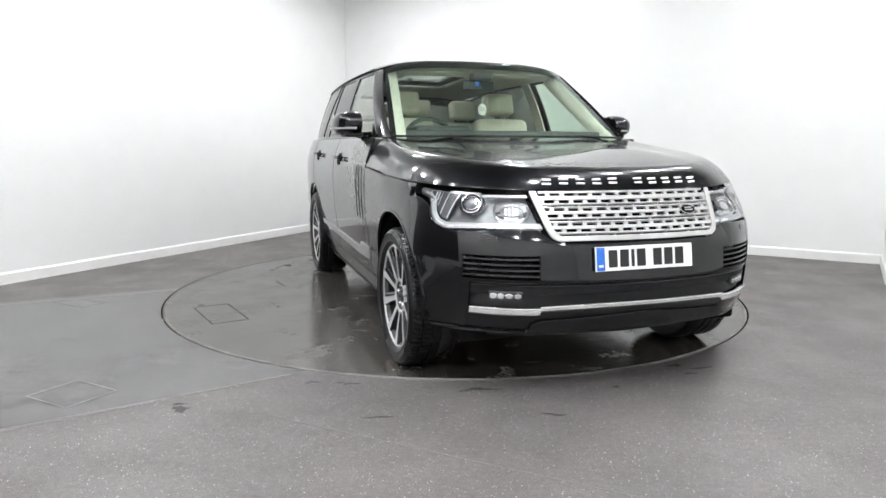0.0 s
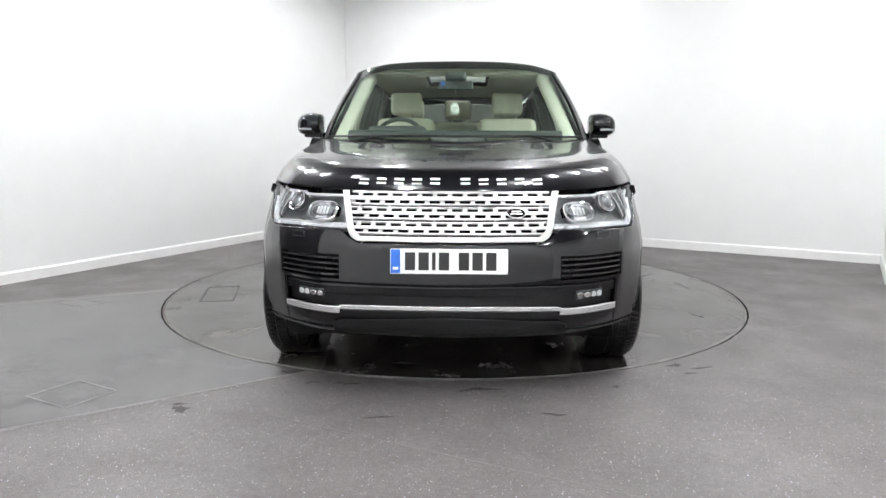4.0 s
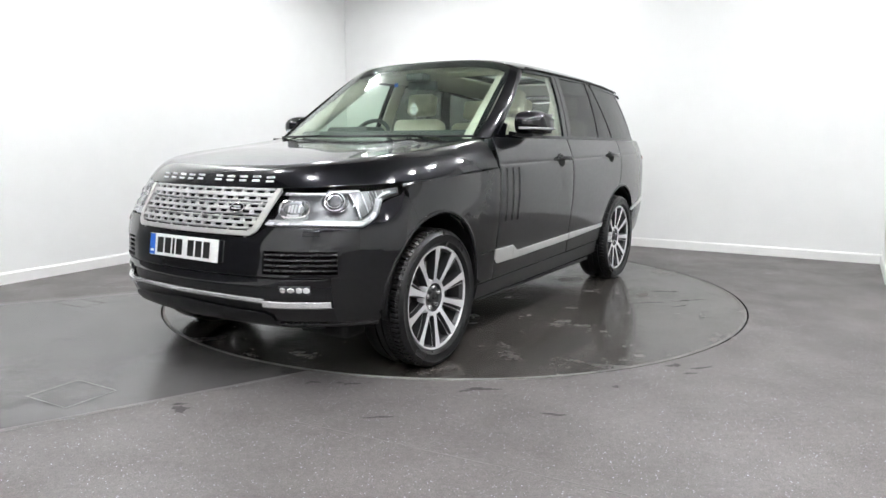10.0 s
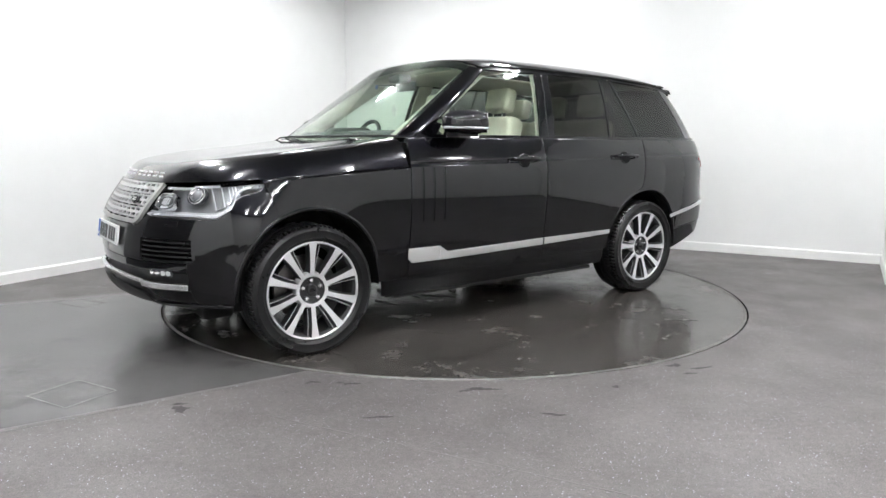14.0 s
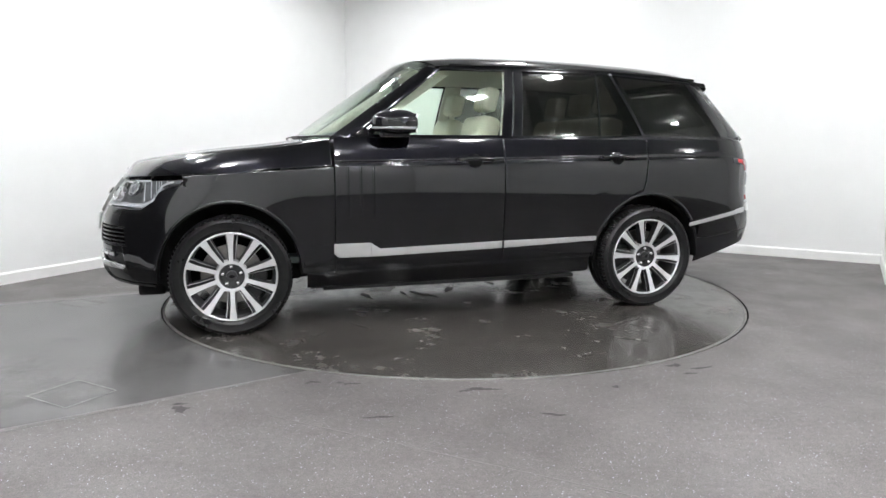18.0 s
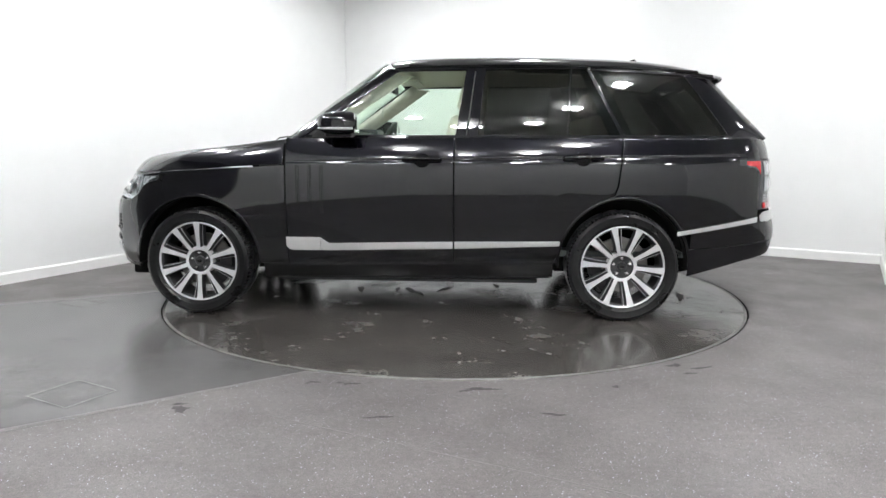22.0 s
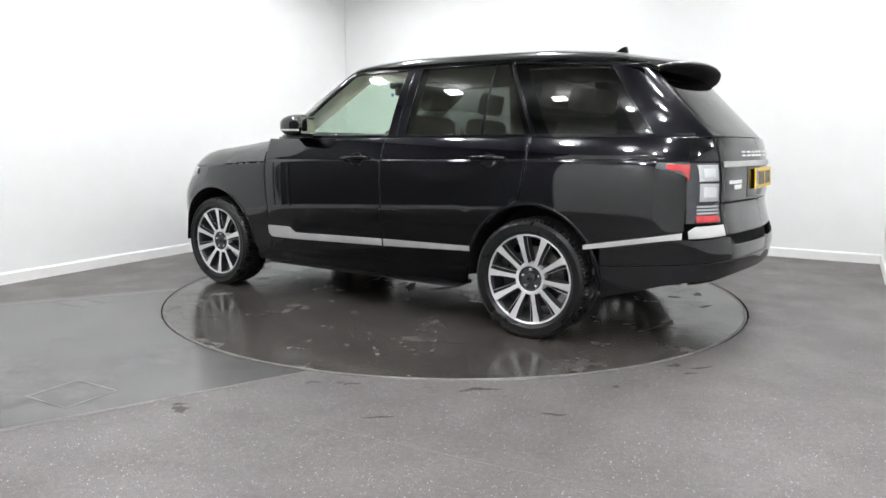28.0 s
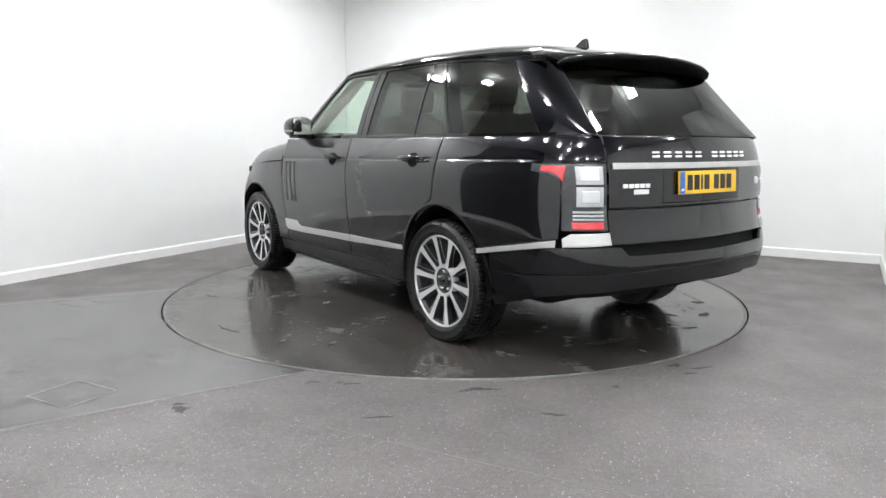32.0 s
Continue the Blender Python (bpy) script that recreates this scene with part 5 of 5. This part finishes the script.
    ob.matrix_basis = f @ Matrix.Translation((0, 0, -0.0095))
    for dx in (-0.042, -0.026, -0.010, 0.008, 0.026, 0.042):
        ob = part("reflector_facet", box_bm((dx - 0.0065, -0.024 + abs(dx) * 0.2, -0.004), (dx + 0.0065, 0.024 - abs(dx) * 0.2, 0.0), 0.0015, seg=1), M_LENSHI, lamp)
        ob.matrix_basis = f @ Matrix.Translation((0, 0, -0.0025)) @ Matrix.Rotation(dx * 4, 4, "Y")
    # round projector
    f = skin_frame(u_of_y(0.748, 0.916), 0.916, side) @ Matrix.Translation((0, 0, -0.022))
    ob = part("projector_bezel", oval_bm(0.064, 0.052, 0.006), M_LAMPDK, lamp, "dark bezel round the projector", True)
    ob.matrix_basis = f @ Matrix.Translation((0, 0, -0.004))
    ob = part("projector_lens", oval_bm(0.031, 0.031, 0.012, dome=0.014), M_LENSDK, lamp, "round projector lens", True)
    ob.matrix_basis = f
    for r, w, d in ((0.034, 0.0030, 0.010), (0.047, 0.0042, 0.010)):
        ob = part("projector_ring", ring_bm(r, r, w, 0.004), M_CHROME, lamp, "bright ring", True)
        ob.matrix_basis = f @ Matrix.Translation((0, 0, d))


def rear_lamp(side):
    edge = lambda z: lin(z, [0.75, 0.76, 1.0, 1.04, 1.09], [-2.352, -2.354, -2.344, -2.330, -2.330])
    cols = []
    for a in cspan(0, 1, 12):
        cols.append(lambda z, a=a: u_of_x(edge(z), z) * (1 - a) + u_of_y(0.692, z, False) * a)
    lamp = skin("rear_lamp", cols, [0.757] * 12, [1.087] * 12, M_LAMPDK, CAR, side, 14, 0.02, 0.004, "upright rear lamp, white and red")
    for a, b in ((0.984, 1.074), (0.876, 0.974)):
        y_strip("square_lens", cspan(0.826, 0.711, 7), lambda y: a, lambda y: b, M_LENSW, side, False, lamp, 4, 0.004, 0.012, "milky square lens")
        y_strip("lens_frame", cspan(0.806, 0.731, 6), lambda y: a + 0.02, lambda y: b - 0.02, M_LENSHI, side, False, lamp, 3, 0.0065, 0.006)
    for z in (0.814, 0.832, 0.850):
        y_strip("lamp_rib", cspan(0.838, 0.711, 6), lambda y: z - 0.0055, lambda y: z + 0.0055, M_LENSW, side, False, lamp, 2, 0.004, 0.008, "pale reversing lamp rib")
    y_strip("red_lens", cspan(0.843, 0.711, 7), lambda y: 0.764, lambda y: 0.801, M_RED, side, False, lamp, 3, 0.004, 0.012, "red lens")
    xs = cspan(-2.225, -2.352, 8)
    x_strip("lamp_wing", [-2.19] + xs, lambda x: lin(x, [-2.19, -2.30, -2.352], [1.050, 1.030, 1.000]), lambda x: 1.086, M_LAMPDK, side, lamp, 3, 0.003, 0.008)
    x_strip("red_wing_lens", xs[1:], lambda x: lin(x, [-2.24, -2.32, -2.352], [1.052, 1.036, 0.99]), lambda x: 1.076, M_RED, side, lamp, 3, 0.006, 0.008, "red side lens")


def fog_lamp(side):
    fog = y_strip("fog_lamp", cspan(0.578, 0.712, 6), lambda y: 0.479, lambda y: 0.522, M_LAMPDK, side, True, None, 3, -0.003, 0.03, "small oblong fog lamp")
    for y, w in ((0.597, 0.014), (0.632, 0.017), (0.666, 0.012), (0.694, 0.013)):
        y_strip("fog_reflector", cspan(y - w, y + w, 3), lambda q: 0.486 + 0.5 * abs(q - y), lambda q: 0.515 - 0.5 * abs(q - y), M_CHROME if w > 0.0135 else M_LENSHI, side, True, fog, 2, 0.001, 0.006)


def number_plate(front):
    z, h = (0.667, 0.0555) if front else (0.985, 0.060)
    base = skin_frame(0.0, z, 1) if front else skin_frame(1.0, z, 1)
    lean = Matrix.Translation((0, 0, 0.008 if front else 0.012))
    plate = part("number_plate", box_bm((-0.26, -h, -0.012), (0.26, h, 0.0), 0.003), M_WHITE if front else M_YELLOW, CAR if front else TAILGATE, "white front number plate" if front else "yellow rear number plate")
    plate.matrix_basis = base @ lean
    sub = plate if front else TAILGATE
    m = Matrix.Identity(4) if front else plate.matrix_basis
    left = -0.26

    def stick(name, lo, hi, material):
        ob = part(name, box_bm(lo, hi), material, sub)
        ob.matrix_basis = m
    stick("plate_band", (left + 0.003, -h + 0.003, 0.0002), (left + 0.045, h - 0.003, 0.0014), M_BLUE)
    stick("plate_band_bar", (left + 0.012, -h + 0.018, 0.0014), (left + 0.036, -h + 0.030, 0.0024), M_WHITE)
    x = -0.195
    for k in range(7):
        w = 0.046 if k != 2 else 0.016
        stick("plate_bar", (x, -0.0395, 0.0002), (x + w, 0.0395, 0.0014), M_INK)
        x += w + 0.014 + (0.028 if k == 3 else 0)


def letter_bm(w, h, lo, hi):
    """Two slim bars, one above the other."""
    bm = box_bm((-w, h * 0.35, lo), (w, h, hi), 0.0015, seg=1)
    return box_bm((-w, -h, lo), (w, -h * 0.35, hi), 0.0015, bm=bm, seg=1)


def bonnet_letters():
    """Ten plain pairs of silver bars in two groups of five across the nose."""
    ys = [0.040 + 0.083 * k + 0.03 for k in range(5)]
    for y in [-v for v in ys[::-1]] + ys:
        uu, ss = np.meshgrid(np.linspace(0.0, u_of_y(0.56, 0.97), 160), np.linspace(0.90, 0.99, 60))
        q = hood(uu, ss)
        d = (q[..., 1] - abs(y)) ** 2 + (q[..., 2] - 1.008) ** 2
        k = np.unravel_index(int(np.argmin(d)), d.shape)
        u, s = float(uu[k]), float(ss[k])
        sg = 1 if y > 0 else -1
        k = np.array([1, sg, 1])
        p = Vector(hood(u, s) * k)
        a = Vector((hood(u + 0.004, s) - hood(u - 0.004 if u > 0.004 else u, s)) * k).normalized() * sg
        b = Vector((hood(u, s - 0.01) - hood(u, s + 0.01)) * k).normalized()
        n = a.cross(b).normalized()
        n = (n + Vector((0.5, 0, 0.0))).normalized()
        b = n.cross(a).normalized()
        ob = part("letter_block", letter_bm(0.0225, 0.0160, -0.012, 0.005), M_LETTER, BONNET, "plain silver letter bars")
        ob.matrix_basis = Matrix(((a.x, b.x, n.x, p.x), (a.y, b.y, n.y, p.y), (a.z, b.z, n.z, p.z), (0, 0, 0, 1)))


def tail_letters():
    ys = [0.045 + 0.079 * k + 0.03 for k in range(5)]
    for y in [-v for v in ys[::-1]] + ys:
        u = u_of_y(abs(y), 1.131, False)
        ob = part("letter_block", letter_bm(0.024, 0.0155, -0.002, 0.006), M_LETTER, TAILGATE, "plain silver letter bars")
        ob.matrix_basis = skin_frame(u, 1.131, 1 if y > 0 else -1)
    for y0, y1, z0, z1 in ((0.612, 0.436, 0.966, 0.986), (0.552, 0.436, 0.934, 0.958)):
        n = 5 if z0 > 0.96 else 1
        w = (y0 - y1) / n
        for k in range(n):
            y = y0 - w * (k + 0.5)
            on_skin("model_badge", u_of_y(y, z0, False), (z0 + z1) / 2, 1, (-w * 0.42, -(z1 - z0) / 2, -0.002), (w * 0.42, (z1 - z0) / 2, 0.004), M_LETTER, TAILGATE, 0.001, "small silver badge block")
    ob = part("round_badge", oval_bm(0.034, 0.021, 0.006, dome=0.002), M_SILVER, TAILGATE, "small oval silver badge", True)
    ob.matrix_basis = skin_frame(u_of_y(0.60, 0.975, False), 0.975, -1)


def door_handle(x0, x1, z, side):
    xm = (x0 + x1) / 2
    u = u_of_x(xm, z)
    f = skin_frame(u, z, side)
    cup = part("handle_cup", oval_bm(0.052, 0.044, 0.003), M_DARK, CAR, "dark handle recess", True)
    cup.matrix_basis = f @ Matrix.Translation((0, -0.004, -0.0005))
    lip = part("cup_rim", ring_bm(0.052, 0.044, 0.004, 0.004), M_GLOSS, cup, "", True)
    lip.location = (0, 0, 0.001)
    h = abs(x0 - x1) / 2
    bm = bmesh.new()
    st = [(-h, 0.010, 0.008, 0.004), (-h * 0.92, 0.013, 0.026, 0.012), (-h * 0.5, 0.0145, 0.038, 0.014), (0, 0.015, 0.042, 0.014), (h * 0.5, 0.0145, 0.038, 0.014), (h * 0.92, 0.013, 0.028, 0.012), (h, 0.010, 0.008, 0.004)]
    rings = []
    for x, ry, zc, rz in st:
        rings.append([bm.verts.new((x, ry * math.cos(2 * math.pi * k / 12), zc + rz * math.sin(2 * math.pi * k / 12))) for k in range(12)])
    for a, b in zip(rings, rings[1:]):
        for k in range(12):
            bm.faces.new((a[k], a[(k + 1) % 12], b[(k + 1) % 12], b[k]))
    bm.faces.new(rings[0][::-1])
    bm.faces.new(rings[-1])
    bmesh.ops.recalc_face_normals(bm, faces=bm.faces)
    bar = part("door_handle", bm, M_GLOSS, CAR, "gloss black door handle", True)
    bar.matrix_basis = f


def wing_mirror(side):
    """Housing, lower shell, light strip, glass and foot."""
    bm = bmesh.new()
    # stations from the inner to the outer end: y, x middle, z middle, half depth, half height
    st = [(0.935, 0.415, 1.312, 0.070, 0.060), (0.945, 0.410, 1.314, 0.092, 0.074), (0.985, 0.408, 1.316, 0.105, 0.080), (1.03, 0.403, 1.316, 0.105, 0.078),
          (1.07, 0.395, 1.313, 0.096, 0.070), (1.095, 0.385, 1.308, 0.078, 0.056), (1.108, 0.372, 1.303, 0.050, 0.036)]
    rings = []
    n = 28
    for y, xm, zm, dx, dz in st:
        ring = []
        for k in range(n):
            t = 2 * math.pi * k / n
            c, s = math.cos(t), math.sin(t)
            e = 0.76
            x = math.copysign(abs(c) ** e, c) * dx * (1.65 if c > 0 else 1.0)
            if x < 0:
                x = max(x, -0.092)
            ring.append(bm.verts.new((xm + x, y, zm + math.copysign(abs(s) ** e, s) * dz)))
        rings.append(ring)
    for a, b in zip(rings, rings[1:]):
        for k in range(n):
            bm.faces.new((a[k], a[(k + 1) % n], b[(k + 1) % n], b[k]))
    bm.faces.new(rings[0])
    bm.faces.new(rings[-1])
    bmesh.ops.recalc_face_normals(bm, faces=bm.faces)
    ob = part("wing_mirror", mirrored(bm, side), M_GLOSS, CAR, "gloss black door mirror", True)
    part("mirror_shell", mirrored(box_bm((0.345, 0.93, 1.226), (0.520, 1.05, 1.262), 0.015, seg=4), side), M_PLAST, ob, "black lower mirror shell", True)
    pts = [(0.574, 0.985, 1.283), (0.568, 1.03, 1.283), (0.540, 1.068, 1.283), (0.500, 1.092, 1.282), (0.44, 1.106, 1.281), (0.37, 1.112, 1.280), (0.322, 1.110, 1.280)]
    part("indicator", mirrored(tube_bm(pts, 0.0085, 8), side), M_LENSW, ob, "clear indicator strip", True)
    part("mirror_glass", mirrored(box_bm((0.311, 0.952, 1.252), (0.3185, 1.092, 1.375), 0.003), side), M_MIRROR, ob, "mirror glass")
    part("mirror_foot", mirrored(tube_bm([(0.47, 0.86, 1.238), (0.455, 0.90, 1.236), (0.43, 0.95, 1.240)], [0.028, 0.024, 0.022], 10), side), M_GLOSS, ob, "", True)


def wipers():
    for y0, y1 in ((-0.72, 0.0), (-0.02, 0.66)):
        pts = [(0.99 - 0.28 * (y / 0.83) ** 2 * 0.75, y, 1.232) for y in cspan(y0, y1, 9)]
        w = part("wiper_blade", tube_bm(pts, 0.0045, 6), M_DARK, CAR, "black wiper blade", True)
        mid = pts[5]
        part("wiper_arm", tube_bm([(mid[0], mid[1], mid[2] + 0.006), (mid[0] + 0.05, y0 + 0.25 if y0 < -0.5 else y1 - 0.15, 1.226), (1.0, y0 + 0.1 if y0 < -0.5 else y1 - 0.05, 1.20)], 0.005, 6), M_DARK, w, "", True)


FRONT_GRILLE = front_grille()
for side in (1, -1):
    head_lamp(side)
    rear_lamp(side)
    fog_lamp(side)
    wing_mirror(side)
    door_handle(0.020, -0.243, 1.078, side)
    door_handle(-1.042, -1.312, 1.090, side)
number_plate(True)
number_plate(False)
bonnet_letters()
tail_letters()
wipers()


# ---- the cabin ----
def soft_box(name, lo, hi, bev, material, parent, label="", m=None):
    ob = part(name, box_bm(lo, hi, bev, seg=4), material, parent, label, True)
    if m is not None:
        ob.matrix_basis = m
    return ob


def seat(y, x, front):
    w = 0.235
    cushion = soft_box("seat", (x - 0.05, y - w, 0.66), (x + 0.48, y + w, 0.86), 0.07, M_CREAM, CAR, "cream leather seat")
    lean = Matrix.Translation((x, y, 0.84)) @ Matrix.Rotation(radians(-14), 4, "Y")
    soft_box("backrest", (-0.09, -w, -0.02), (0.07, w, 0.56), 0.07, M_CREAM, cushion, "cream leather backrest", lean)
    soft_box("headrest", (-0.06, -0.125, 0.60), (0.05, 0.125, 0.775), 0.04, M_CREAM, cushion, "cream leather headrest", lean)
    for dy in (-0.05, 0.05):
        part("headrest_post", mirrored(tube_bm([(0, dy, 0.52), (0, dy, 0.63)], 0.007, 8), 1), M_CHROME, cushion).matrix_basis = lean
    return cushion


def cabin():
    part("cabin_floor", box_bm((-2.1, -0.86, 0.42), (1.1, 0.86, 0.46)), M_INDARK, CAR)
    part("bulkhead", box_bm((0.98, -0.74, 0.42), (1.02, 0.74, 1.12)), M_INDARK, CAR)
    dash = part("dashboard", box_bm((0.50, -0.82, 0.80), (1.06, 0.82, 1.195), 0.05, seg=4), M_INDARK, CAR, "dark padded dashboard", True)
    soft_box("dash_pad", (0.40, -0.76, 0.95), (0.74, 0.76, 1.272), 0.05, M_INDARK, dash)
    soft_box("instrument_hood", (0.38, -0.60, 1.13), (0.60, -0.20, 1.305), 0.04, M_INDARK, dash)
    f = Matrix.Translation((0.33, -0.405, 1.195)) @ Matrix.Rotation(radians(65), 4, "Y")
    wheel_ob = part("steering_wheel", ring_bm(0.182, 0.182, 0.016, 0.016), M_INDARK, CAR, "dark leather steering wheel", True)
    wheel_ob.matrix_basis = f
    part("wheel_boss", box_bm((-0.06, -0.07, -0.02), (0.07, 0.07, 0.02), 0.02), M_INDARK, wheel_ob, "", True)
    part("wheel_spoke", box_bm((-0.015, -0.175, -0.012), (0.02, 0.175, 0.008), 0.006), M_INDARK, wheel_ob, "", True)
    part("wheel_spoke", box_bm((0.05, -0.015, -0.012), (0.175, 0.015, 0.008), 0.006), M_INDARK, wheel_ob, "", True)
    for y in (-0.41, 0.41):
        seat(y, -0.22, True)
    for y in (-0.45, 0.0, 0.45):
        seat(y, -1.20, False)
    soft_box("console", (-0.3, -0.14, 0.46), (0.62, 0.14, 0.90), 0.04, M_CREAMT, CAR, "cream centre console")
    part("boot_floor", box_bm((-2.3, -0.70, 0.86), (-1.5, 0.70, 0.90)), M_INDARK, CAR)
    part("load_cover", box_bm((-2.3, -0.74, 1.165), (-1.45, 0.74, 1.18), 0.004), M_INDARK, CAR, "dark load cover")
    # headlining
    xs = np.linspace(-1.95, 0.10, 20)
    vs = np.linspace(-0.93, 0.93, 21)
    g = np.array([[roof(x + 0.10 * (1 - v * v) * max(0, (x + 0.5) / 0.60), v) - np.array([0, 0, 0.045]) for v in vs] for x in xs])
    # the opening under the added roof pane brightens the seats
    sheet("headlining", g, M_CREAMT, CAR, 1, 0.008, "cream headlining with an opening added to light the cabin", skip=lambda i, j: 4 <= i < 11 and 6 <= j < 14, outward=(-0.9, 0, 0.6))
    for side in (1, -1):
        def trim(name, bl, tl, tr, br, material, d=0.035, n=8, label=""):
            g = []
            for i in range(n):
                a = i / (n - 1)
                row = []
                for j in range(n):
                    b = j / (n - 1)
                    x = (bl[0] * (1 - a) + br[0] * a) * (1 - b) + (tl[0] * (1 - a) + tr[0] * a) * b
                    z = (bl[1] * (1 - a) + br[1] * a) * (1 - b) + (tl[1] * (1 - a) + tr[1] * a) * b
                    row.append(side_glass(x, z) - np.array([0, d, 0]))
                g.append(row)
            sheet(name, g, material, CAR, side, 0.01, label, outward=(-0.6, 0, 1.2))
        trim("pillar_trim", (-0.335, 1.235), (-0.402, 1.69), (-0.55, 1.69), (-0.50, 1.235), M_CREAMT, 0.05, label="cream pillar trim")
        trim("pillar_trim", (-1.36, 1.235), (-1.16, 1.69), (-1.30, 1.67), (-1.52, 1.235), M_INDARK, 0.05, label="dark pillar trim")
        trim("pillar_trim", (-2.12, 1.235), (-1.82, 1.62), (-2.02, 1.56), (-2.33, 1.235), M_INDARK, 0.05, label="dark pillar trim")
        # cream trim along the windscreen pillar
        g = []
        for j in range(14):
            b = j / 13
            p = np.array([0.835 * (1 - b) + 0.135 * b - 0.02, 0.788 * (1 - b) + 0.668 * b, 1.215 * (1 - b) + 1.69 * b])
            g.append([p, p + np.array([0.01, -0.062, -0.005]), p + np.array([-0.05, -0.072, -0.03]), p + np.array([-0.14, -0.02, -0.035])])
        sheet("screen_pillar_trim", np.array(g), M_CREAMT, CAR, side, 0.006, "cream pillar trim", outward=(-0.9, 0, 1.2))
        # door cards
        part("door_card", mirrored(box_bm((-0.98, 0.845, 0.50), (0.78, 0.885, 1.215), 0.012), side), M_INDARK, CAR, "dark door card")
        part("armrest", mirrored(box_bm((-0.25, 0.76, 0.86), (0.40, 0.85, 0.93), 0.02), side), M_CREAM, CAR, "", True)
    # mirror and sensor housing behind the windscreen
    hs = soft_box("sensor_housing", (0.20, -0.075, 1.635), (0.31, 0.075, 1.69), 0.02, M_INDARK, CAR, "dark sensor housing")
    soft_box("inside_mirror", (0.185, -0.125, 1.575), (0.212, 0.125, 1.64), 0.012, M_INDARK, hs, "dark inside mirror")
    part("sticker", box_bm((0.402, -0.105, 1.585), (0.405, -0.075, 1.615)), M_BLUE, hs, "small blue round sticker")
    for side in (1, -1):
        part("sun_visor", mirrored(box_bm((0.02, 0.12, 1.685), (0.20, 0.56, 1.70), 0.006), side), M_CREAMT, CAR, "cream sun visor")


def hanging_tag():
    """A pale scented disc on a string below the inside mirror."""
    e = new("air_freshener")
    ob = part("disc", oval_bm(0.032, 0.042, 0.003), M_WHITE, e, "", True)
    ob.matrix_basis = Matrix.Translation((OFFX + 0.30, OFFY - 0.008, 1.43)) @ Matrix.Rotation(radians(90), 4, "Y") @ Matrix.Rotation(radians(90), 4, "Z")
    for dz in (0.012, 0.002, -0.008):
        part("print_bar", box_bm((OFFX + 0.3032, OFFY - 0.026, 1.43 + dz), (OFFX + 0.3040, OFFY + 0.010, 1.434 + dz)), M_LAMPIN, e)
    part("string", tube_bm([(OFFX + 0.301, OFFY - 0.008, 1.464), (OFFX + 0.298, OFFY - 0.006, 1.53), (OFFX + 0.25, OFFY - 0.004, 1.60)], 0.0012, 5), M_WHITE, e)
    return tagged(e, "pale round air freshener hanging from the inside mirror", "air freshener")


cabin()
TAG = hanging_tag()

# shift the car's parts to where it stands on the turntable
for ob in CAR.children:
    ob.location = Vector(ob.location) + Vector((OFFX, OFFY, 0))
tagged(CAR, "black large luxury off-road estate car with silver grille", "car")


def motions():
    """The turntable turns evenly and carries the car and what is in it."""
    turn = [(0, -70.47), (3, -85.74), (6, -101.22), (9, -116.75), (12, -132.35), (15, -147.57), (18, -162.78), (21, -177.95), (24, -192.88),
            (27, -208.01), (30, -223.10), (32, -233.08)]
    for thing in (TABLE, CAR, TAG):
        walk(thing, [(t, pose(0, 0, 0, 0, 0, a)) for t, a in turn])


motions()
